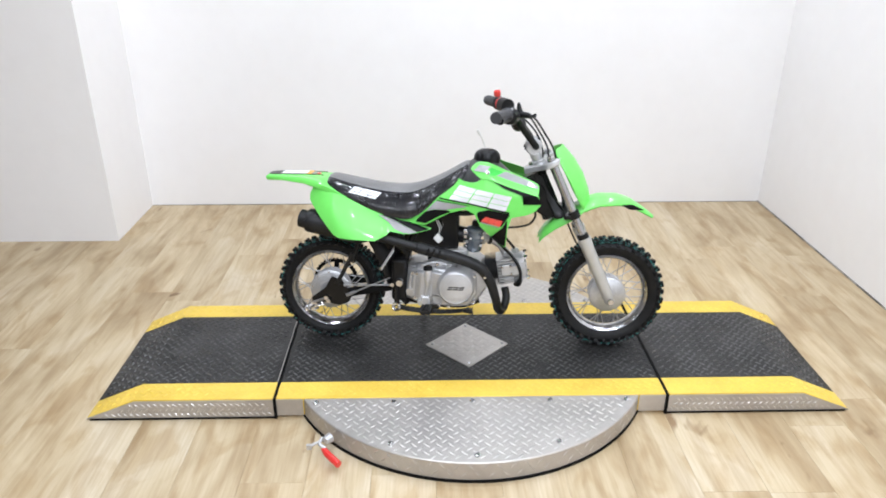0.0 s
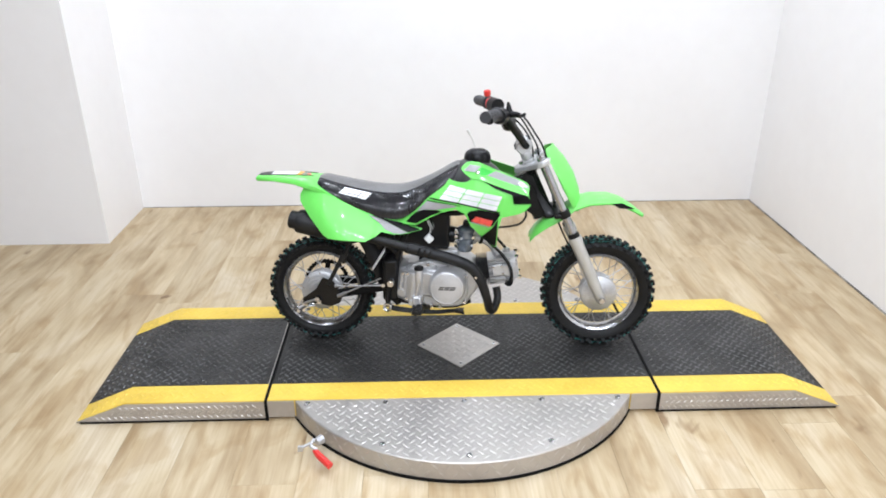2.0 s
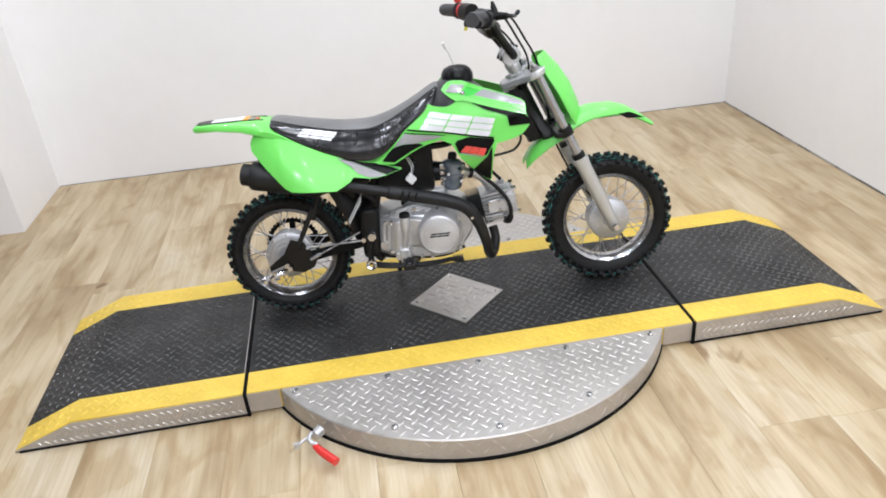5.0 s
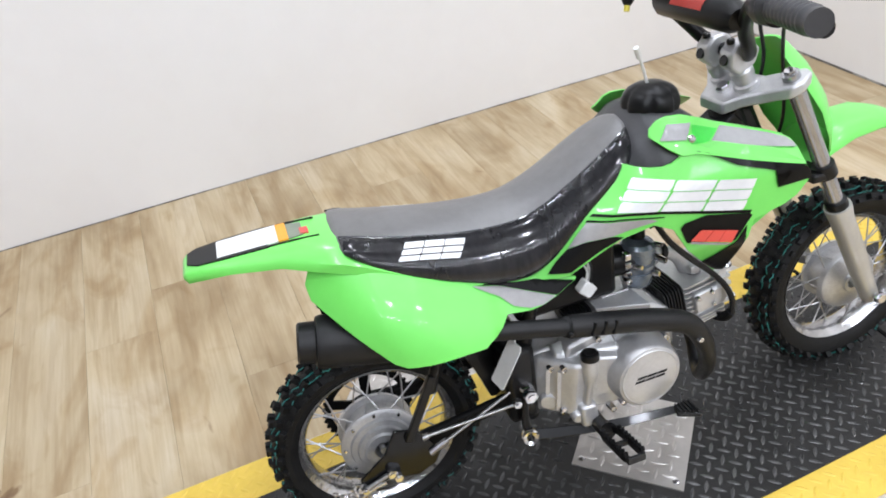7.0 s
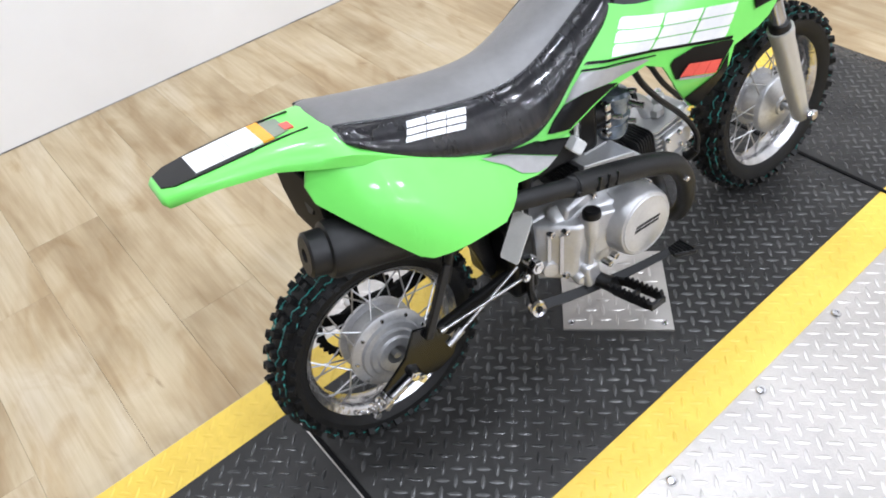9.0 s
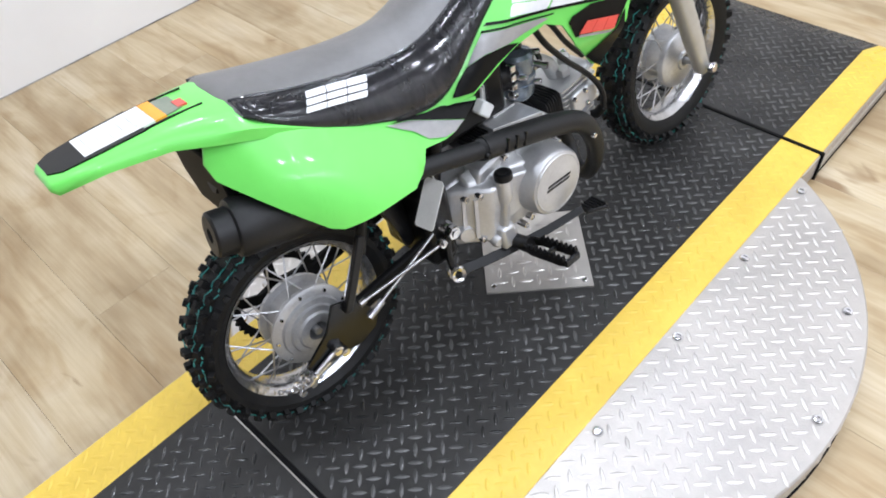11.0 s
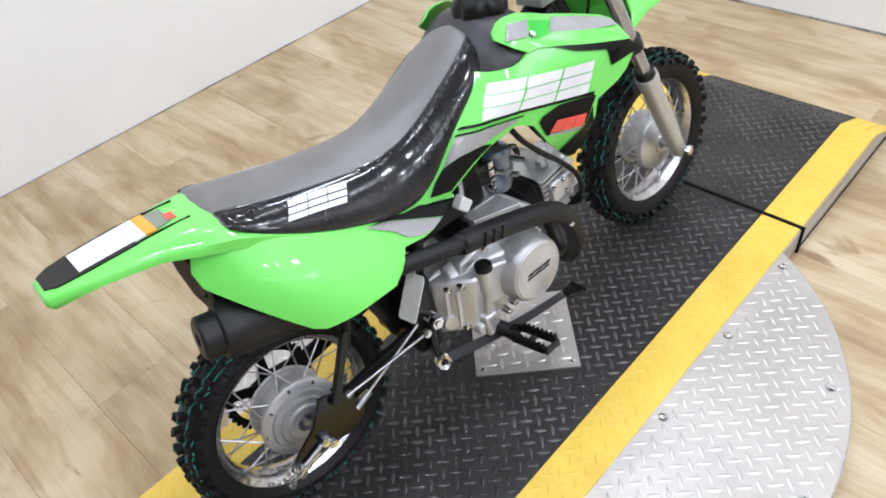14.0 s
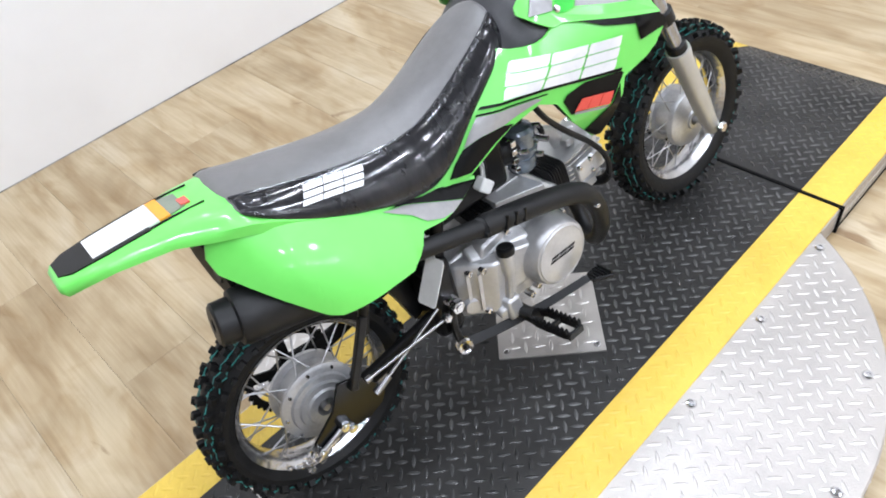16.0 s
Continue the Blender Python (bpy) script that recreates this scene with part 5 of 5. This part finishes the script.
for v in (0.048, -0.046):
    part("valve_cap", lathe([(0, 0.014), (0.010, 0.014), (0.013, 0.011), (0.013, 0), (0, 0)], cyl0 + AX * 0.108 + UPV * v, UPV if v > 0 else -UPV, 6), ALLOY, engine, "hexagonal valve cap")
part("side_cover", lathe([(0, 0.060), (0.017, 0.060), (0.021, 0.055), (0.021, 0.040), (0, 0.040)], cyl0 + AX * 0.100, (0, -1, 0), 24), ALLOY, engine, "round cam cover")
for u, v in ((0.034, 0.036), (-0.034, 0.036), (0.034, -0.036), (-0.034, -0.036)):
    part("head_bolt", lathe([(0, 0.012), (0.006, 0.012), (0.007, 0.010), (0.007, 0), (0, 0)], cyl0 + AX * 0.134 + UPV * v + Vector((0, u, 0)), AX, 6), CHROME, engine)
HEAD = cyl0 + AX * 0.076
part("rocker_block", fin(HEAD + UPV * 0.004 + Vector((-0.004, -0.050, 0)), AX, UPV, YV, 0.019, 0.020, 0.022, 0.004), ALLOY, engine, "square cast boss on the head", bevel=0.003)
for k in range(3):
    part("boss_rib", fin(HEAD - UPV * (0.026 + 0.006 * k) + Vector((-0.002, -0.049, 0)), AX, YV, UPV, 0.017, 0.012, 0.0028, 0.003), ALLOY, engine)
for u, v in ((0.014, 0.014), (-0.014, 0.014), (0.014, -0.012)):
    part("block_bolt", lathe([(0, 0.006), (0.003, 0.006), (0.0045, 0.004), (0.0045, -0.004)], HEAD + AX * u + UPV * (v + 0.004) + Vector((-0.004, -0.061, 0)), (0, -1, 0), 8), CHROME, engine)
part("plug_cap", tube([(0.163, -0.050, 0.228), (0.171, -0.068, 0.234), (0.176, -0.080, 0.250)], [0.008, 0.0095, 0.0085], 10), BLACKPLASTIC, engine, "black spark plug cap")
part("plug_lead", tube([(0.176, -0.080, 0.246), (0.177, -0.079, 0.275), (0.166, -0.073, 0.304), (0.143, -0.063, 0.334), (0.110, -0.060, 0.366), (0.079, -0.060, 0.399), (0.058, -0.060, 0.425), (0.041, -0.056, 0.456)], 0.0055, 8), BLACKPLASTIC, engine, "black ignition lead")
part("top_plate", loft([[(x, y, z) for x, y in ((-0.078, -0.010), (-0.002, -0.004), (0.004, -0.098), (-0.080, -0.068))] for z in (0.322, 0.3365)]), ALLOY, engine, "flat machined crankcase plate", bevel=0.0015)
part("plate_ridge", loft([[(x, y - 0.0016, 0.336), (x, y + 0.0016, 0.336), (x, y + 0.0010, 0.3395), (x, y - 0.0010, 0.3395)] for x, y in ((-0.056, -0.043), (-0.006, -0.043))]), ALLOY, engine)
ribbed = part("ribbed_cover", loft([[(x, y, z) for x, y in ((-0.134, -0.060), (-0.128, -0.004), (-0.082, -0.004), (-0.084, -0.066))] for z in (0.306, 0.329)]), BLACKPLASTIC, engine, "black ribbed plastic cover", bevel=0.001)
for k in range(8):
    x = -0.130 + 0.0062 * k
    part("rib", box(x, x + 0.0028, -0.059, -0.006, 0.3285, 0.3325), BLACKPLASTIC, ribbed)
part("rocker_cap", lathe([(0, 0.013), (0.011, 0.013), (0.0135, 0.010), (0.0135, 0), (0, 0)], HEAD + UPV * 0.046 + Vector((0.006, -0.020, 0)), UPV, 6), ALLOY, engine, "hexagonal valve cap")
# carburettor and intake
carb = part("carburettor", lathe([(0.0, 0.0), (0.0205, 0.0), (0.025, 0.0042), (0.0262, 0.0105), (0.0262, 0.0315), (0.0314, 0.0336), (0.0314, 0.0389), (0.0275, 0.042), (0.0275, 0.0609), (0.0301, 0.063), (0.0301, 0.0714), (0.0256, 0.0777), (0.0128, 0.083), (0.0, 0.084)], (0.018, -0.030, 0.340), (0.05, 0, 1), 28), GLASSY, bike, "blue-grey cast carburettor in film", smooth=30)
part("carb_cap", lathe([(0, 0), (0.013, 0), (0.013, 0.012), (0.009, 0.018), (0, 0.019)], (0.024, -0.026, 0.423), (0.05, 0, 1), 18), BLACKPLASTIC, carb, "black cable cap")
part("carb_flange", box(-0.006, 0.000, -0.050, -0.006, 0.366, 0.404), ALLOY, carb, "bright cast flange", bevel=0.003)
for x, y, z in ((0.043, -0.052, 0.392), (0.038, -0.055, 0.362), (0.004, -0.058, 0.386), (0.050, -0.044, 0.408)):
    part("jet_screw", lathe([(0, 0.010), (0.004, 0.010), (0.0055, 0.007), (0.0055, -0.006), (0, -0.006)], (x, y, z), (0.5, -1, 0.1), 10), CHROME, carb)
part("intake", tube([(0.030, -0.022, 0.380), (0.070, -0.016, 0.374), (0.108, -0.010, 0.352), (0.130, -0.008, 0.320)], [0.014, 0.012, 0.012, 0.015], 14), ALLOY, carb, "cast intake manifold")
part("intake_band", rod((0.068, -0.0165, 0.3745), (0.078, -0.0148, 0.3715), 0.0165, 16), BLACKPLASTIC, carb, "black band on the intake")
for k in range(4):
    part("fitting", box(-0.016, -0.004, -0.056, -0.042, 0.352 + 0.016 * k, 0.362 + 0.017 * k), CHROME, carb, bevel=0.002)
part("float_bowl", lathe([(0, -0.004), (0.012, -0.004), (0.022, 0.0), (0.0275, 0.008), (0.0285, 0.022), (0.0285, 0.028), (0, 0.028)], (0.018, -0.030, 0.336), (0.05, 0, 1), 28), GLASSY, carb, "rounded blue-grey float bowl", smooth=40)
part("intake_flange", rod((0.050, -0.020, 0.379), (0.057, -0.019, 0.378), 0.021, 16), ALLOY, carb)
part("air_duct", tube([(0.010, -0.028, 0.388), (-0.03, -0.022, 0.390), (-0.08, -0.01, 0.400)], [0.025, 0.029, 0.031], 14), BLACKPLASTIC, carb, "black rubber air duct")
part("throttle_screw", rod((0.036, -0.048, 0.395), (0.048, -0.075, 0.392), 0.0055, 10), CHROME, carb)
part("fuel_hose", tube([(0.060, -0.035, 0.470), (0.090, -0.045, 0.440), (0.120, -0.050, 0.395), (0.155, -0.055, 0.355)], 0.0048, 8), BLACKPLASTIC, carb, "black fuel hose")
part("wiring_plug", loft([[(-0.116, y, 0.388), (-0.098, y, 0.370), (-0.082, y, 0.386), (-0.100, y, 0.405)] for y in (-0.084, -0.064)]), PAPER, bike, "white wiring connector", bevel=0.003)
for dx in (0.0, 0.006):
    part("wire", tube([(-0.100 + dx, -0.074, 0.396), (-0.094 + dx, -0.072, 0.416), (-0.102 + dx, -0.062, 0.436), (-0.112 + dx, -0.050, 0.450)], 0.0016, 6), CLEAR, bike, "thin white wire")
for dy in (0, 0.006, 0.012):
    part("wire", tube([(-0.093, -0.078 + dy, 0.395), (-0.086, -0.070 + dy, 0.425), (-0.092, -0.05, 0.452)], 0.0018, 6), PAPER if dy else BLACKPLASTIC, bike)

# ---- exhaust ----
ex = part("exhaust_pipe", tube([(0.128, -0.020, 0.205), (0.134, -0.030, 0.170), (0.122, -0.060, 0.140), (0.106, -0.095, 0.150), (0.096, -0.125, 0.200), (0.076, -0.140, 0.262), (0.045, -0.142, 0.308), (-0.005, -0.140, 0.332), (-0.080, -0.137, 0.352), (-0.158, -0.134, 0.3695), (-0.164, -0.1337, 0.371), (-0.26, -0.125, 0.392), (-0.36, -0.10, 0.405)],
                               [0.0135, 0.0135, 0.0135, 0.0135, 0.0145, 0.0165, 0.0185, 0.019, 0.019, 0.019, 0.0145, 0.0145, 0.0145], 16, 8), EXHAUST, bike, "matt black exhaust with heat shield")
for k in range(3):
    x = -0.128 + 0.018 * k
    part("shield_slot", tube([(x - 0.004, -0.1545, 0.3555 - 0.004 * k), (x + 0.005, -0.1515, 0.3745 - 0.004 * k)], 0.0030, 8, 1), BLACKINK, ex)
part("shield_screw", lathe([(0, 0.003), (0.004, 0.003), (0.005, 0), (0.005, -0.004)], (-0.165, -0.152, 0.366), (0, -1, 0), 12), BLACKMETAL, ex)
part("shield_screw", lathe([(0, 0.003), (0.004, 0.003), (0.005, 0), (0.005, -0.004)], (0.058, -0.159, 0.282), (0, -1, 0), 12), CHROME, ex)
ma, mb = Vector((-0.560, -0.076, 0.447)), Vector((-0.33, -0.098, 0.400))
md = (mb - ma).normalized()
part("muffler", lathe([(0, 0.022), (0.009, 0.022), (0.010, 0.0), (0.026, 0.0), (0.030, 0.003), (0.031, 0.026), (0.0375, 0.028), (0.0395, 0.034), (0.0395, 0.060), (0.0388, 0.062), (0.0388, 0.21), (0.025, 0.235), (0.016, 0.25), (0, 0.25)], ma, md, 36), EXHAUST, ex, "matt black cylindrical muffler", smooth=30)

# ---- controls and small parts on the right ----
blade = []
for p, wide in zip(spline([(-0.232, -0.106, 0.155), (-0.19, -0.118, 0.152), (-0.13, -0.136, 0.153), (-0.07, -0.156, 0.160), (-0.015, -0.176, 0.173), (0.002, -0.184, 0.178)], 4), np.linspace(0.0095, 0.0060, 21)):
    up_, out_ = Vector((0.15, 0.70, 0.69)), Vector((0.0, -0.70, 0.71))
    blade.append([p + up_ * a * wide + out_ * b for a, b in ((-1, -0.002), (-0.9, -0.003), (0.9, -0.003), (1, -0.002), (1, 0.002), (0.9, 0.003), (-0.9, 0.003), (-1, 0.002))])
pedal = part("brake_pedal", loft(blade), BLACKMETAL, bike, "black rear brake pedal")
part("pedal_pad", loft([[(0.024, -0.214, z), (-0.010, -0.196, z), (-0.004, -0.176, z), (0.020, -0.178, z)] for z in (0.174, 0.183)]), BLACKMETAL, pedal, "ribbed pedal pad", bevel=0.002)
for k in range(5):
    part("pad_tooth", box(-0.005 + k * 0.006, -0.002 + k * 0.006, -0.198 - 0.003 * k, -0.179, 0.182, 0.187), BLACKMETAL, pedal)
part("pedal_pivot", lathe([(0.007, -0.002), (0.0145, -0.002), (0.0155, 0.0), (0.0155, 0.008), (0.0125, 0.011), (0.007, 0.009)], (-0.235, -0.106, 0.154), (-0.2, -1, 0.25), 24, closed=True), CHROME, pedal, "chrome pivot ring")
peg = part("footpeg", tube([(-0.105, -0.055, 0.140), (-0.118, -0.110, 0.155), (-0.126, -0.160, 0.172), (-0.126, -0.178, 0.178)], [0.012, 0.012, 0.013, 0.015], 12), BLACKMETAL, bike, "black serrated footpeg")
pgb = bmesh.new()
for dx in (-0.014, 0.014):
    loft([[(-0.126 + dx * w + e, y, z + h) for e, h in ((-0.003, -0.007), (0.003, -0.007), (0.003, 0.007), (-0.003, 0.007))] for y, z, w in ((-0.172, 0.178, 0.7), (-0.190, 0.181, 1.0), (-0.255, 0.195, 1.0), (-0.266, 0.197, 0.75))], pgb)
loft([[(-0.126 + e, y, z + h) for e, h in ((-0.015, -0.007), (0.015, -0.007), (0.015, 0.006), (-0.015, 0.006))] for y, z in ((-0.262, 0.196), (-0.268, 0.197))], pgb)
loft([[(-0.126 + e, y, z + h) for e, h in ((-0.014, -0.007), (0.014, -0.007), (0.014, 0.004), (-0.014, 0.004))] for y, z in ((-0.216, 0.187), (-0.222, 0.188))], pgb)
part("tread_bar", pgb, BLACKMETAL, peg, bevel=0.001)
for k in range(8):
    for dx in (-0.014, 0.014):
        b = bmesh.new()
        y, z = -0.190 - k * 0.0098, 0.1875 + k * 0.0020
        loft([[(-0.126 + dx - 0.003, y - w, z + h), (-0.126 + dx - 0.003, y + w, z + h), (-0.126 + dx + 0.003, y + w, z + h), (-0.126 + dx + 0.003, y - w, z + h)] for h, w in ((0.0, 0.0042), (0.008, 0.0008))], b)
        part("tooth", b, BLACKMETAL, peg)
part("peg_spring", tube([(-0.122 + 0.009 * math.cos(t * 1.1), -0.128 - t * 0.0011, 0.163 + 0.011 * math.sin(t * 1.1)) for t in range(24)], 0.0016, 6, 2), BLACKMETAL, peg)
part("footpeg", tube([(-0.105, 0.055, 0.125), (-0.088, 0.12, 0.112), (-0.07, 0.19, 0.108)], 0.011, 10), BLACKMETAL, bike, "black serrated footpeg")
stand = part("side_stand", tube([(-0.15, 0.06, 0.140), (-0.155, 0.095, 0.085), (-0.165, 0.150, 0.032)], [0.009, 0.008, 0.008], 10), BLACKMETAL, bike, "black side stand, folded down")
BRACKET = [(-0.456, 0.252), (-0.479, 0.211), (-0.526, 0.176), (-0.521, 0.155), (-0.480, 0.160), (-0.430, 0.150), (-0.399, 0.163), (-0.388, 0.184), (-0.406, 0.216), (-0.420, 0.240)]
part("brake_plate", prism(BRACKET, -0.101, -0.096), GLOSSBLACK, bike, "glossy black brake bracket plate", bevel=0.001)
part("brake_arm", loft([[(x + u, y, z + v) for u, v, y in ((-0.0062, 0.003, -0.110), (0.0062, -0.003, -0.110), (0.0062, -0.003, -0.100), (-0.0062, 0.003, -0.100))] for x, z in ((-0.437, 0.228), (-0.408, 0.283), (-0.380, 0.338))]), BLACKMETAL, bike, "black stay", bevel=0.002)
for a, b, r in (((-0.412, -0.103, 0.224), (-0.257, -0.106, 0.230), 0.0027), ((-0.404, -0.103, 0.189), (-0.258, -0.101, 0.254), 0.0025), ((-0.406, -0.103, 0.188), (-0.376, -0.1026, 0.2015), 0.0058), ((-0.414, -0.103, 0.2238), (-0.404, -0.103, 0.2243), 0.0052), ((-0.523, -0.106, 0.160), (-0.480, -0.106, 0.176), 0.0042)):
    part("brake_rod", rod(a, b, r, 10), SPOKE, bike, "chrome brake rod")
part("brake_cam", tube([(-0.488, -0.086, 0.150), (-0.512, -0.090, 0.146), (-0.532, -0.092, 0.136)], [0.010, 0.008, 0.006], 10, flat=0.6), CHROME, bike, "bright brake cam lever")
part("cable_adjuster", rod((-0.545, -0.085, 0.128), (-0.505, -0.088, 0.134), 0.0042, 8), CHROME, bike)
for x, z in ((-0.545, 0.128), (-0.525, 0.131), (-0.515, 0.150)):
    part("adjuster_nut", lathe([(0, 0.005), (0.006, 0.005), (0.0065, 0.003), (0.0065, -0.005), (0, -0.005)], (x, -0.090, z), (0, -1, 0), 6), CHROME, bike)
for x, y, z, r in ((-0.226, -0.108, 0.238, 0.013), (-0.250, -0.108, 0.232, 0.008), (-0.474, -0.108, 0.178, 0.009), (-0.466, -0.112, 0.170, 0.008), (-0.522, -0.106, 0.160, 0.006)):
    part("hex_nut", lathe([(0, 0.007), (r * 0.5, 0.007), (r * 0.55, 0.005), (r * 0.9, 0.005), (r, 0.003), (r, -0.006), (0, -0.006)], (x, y, z), (0, -1, 0), 6), CHROME, bike)
for x, y, z, r, ln in ((-0.548, -0.078, 0.136, 0.006, 0.020), (-0.560, -0.070, 0.128, 0.0045, 0.030), (-0.536, -0.084, 0.144, 0.0075, 0.012), (-0.530, -0.074, 0.122, 0.005, 0.022), (-0.572, -0.072, 0.140, 0.004, 0.014)):
    part("linkage_bolt", lathe([(0, 0), (r, 0), (r, ln * 0.4), (r * 0.6, ln * 0.45), (r * 0.6, ln), (0, ln)], (x, y, z), (0.6, -0.7, 0.3), 8), CHROME, bike)
part("fender_stay", tube([(-0.385, -0.098, 0.305), (-0.372, -0.100, 0.345), (-0.350, -0.095, 0.395)], 0.0085, 10), BLACKMETAL, bike)
part("passenger_bracket", tube([(-0.228, -0.095, 0.235), (-0.236, -0.098, 0.195), (-0.234, -0.100, 0.155)], 0.010, 10, flat=0.6), BLACKMETAL, bike, "black pivot bracket")
part("pivot_bolt", lathe([(0, 0.010), (0.010, 0.010), (0.012, 0.006), (0.012, -0.03)], (-0.226, -0.090, 0.240), (0, -1, 0), 16), CHROME, bike, "chrome swingarm pivot bolt")
tg = bmesh.new()
TAG0, TAGU, TAGV = Vector((-0.243, -0.116, 0.357)), Vector((-0.006, 0.036, 0.0)), Vector((-0.040, -0.002, -0.066))
TAGN = TAGU.cross(TAGV).normalized() * 0.0006
loft([[TAG0 + TAGU * u + TAGV * v + TAGN * n for u, v in ((-0.40, 0), (0.40, 0), (0.5, 0.08), (0.5, 0.95), (0.42, 1), (-0.42, 1), (-0.5, 0.95), (-0.5, 0.08))] for n in (-1, 1)], tg)
tag_ob = tagged(link("hang_tag", tg, PAPER, None), "white paper hang tag tied to the frame", "tag")
tag_ob.matrix_world = bike.matrix_world.copy()
part("string", tube([(-0.244, -0.115, 0.354), (-0.240, -0.106, 0.372), (-0.240, -0.096, 0.394)], 0.0011, 6), PAPER, tag_ob)


# ---- floor planks, each with a tone of its own ----
PW, PL = 6.21 / 34, 1.22


def plank_mesh(length):
    b = bmesh.new()
    w, h, c = PW - 0.0005, 0.004, 0.0005
    ring = [(-w / 2, -h), (-w / 2, -c * 0.6), (-w / 2 + c, 0), (w / 2 - c, 0), (w / 2, -c * 0.6), (w / 2, -h)]
    loft([[(x, 0.0003, z) for x, z in ring], [(x, length - 0.0003, z) for x, z in ring]], b)
    me = bpy.data.meshes.new("plank")
    b.to_mesh(me)
    b.free()
    me.materials.append(WOOD)
    return me


rows = random.Random(5)
shared = {}
x = -4.5 + PW / 2
while x < 1.70:
    y = -6.5 - rows.uniform(0, PL)
    while y < 1.585:
        a, b = max(y, -6.5), min(y + PL, 1.10 if x + PW / 2 < -1.64 else 1.585)
        if b - a > 0.02:
            key = round(b - a, 3)
            if key not in shared:
                shared[key] = plank_mesh(b - a)
            o = new("plank", shared[key])
            o.parent = floor
            o.location = (x, a, 0)
        y += PL
    x += PW
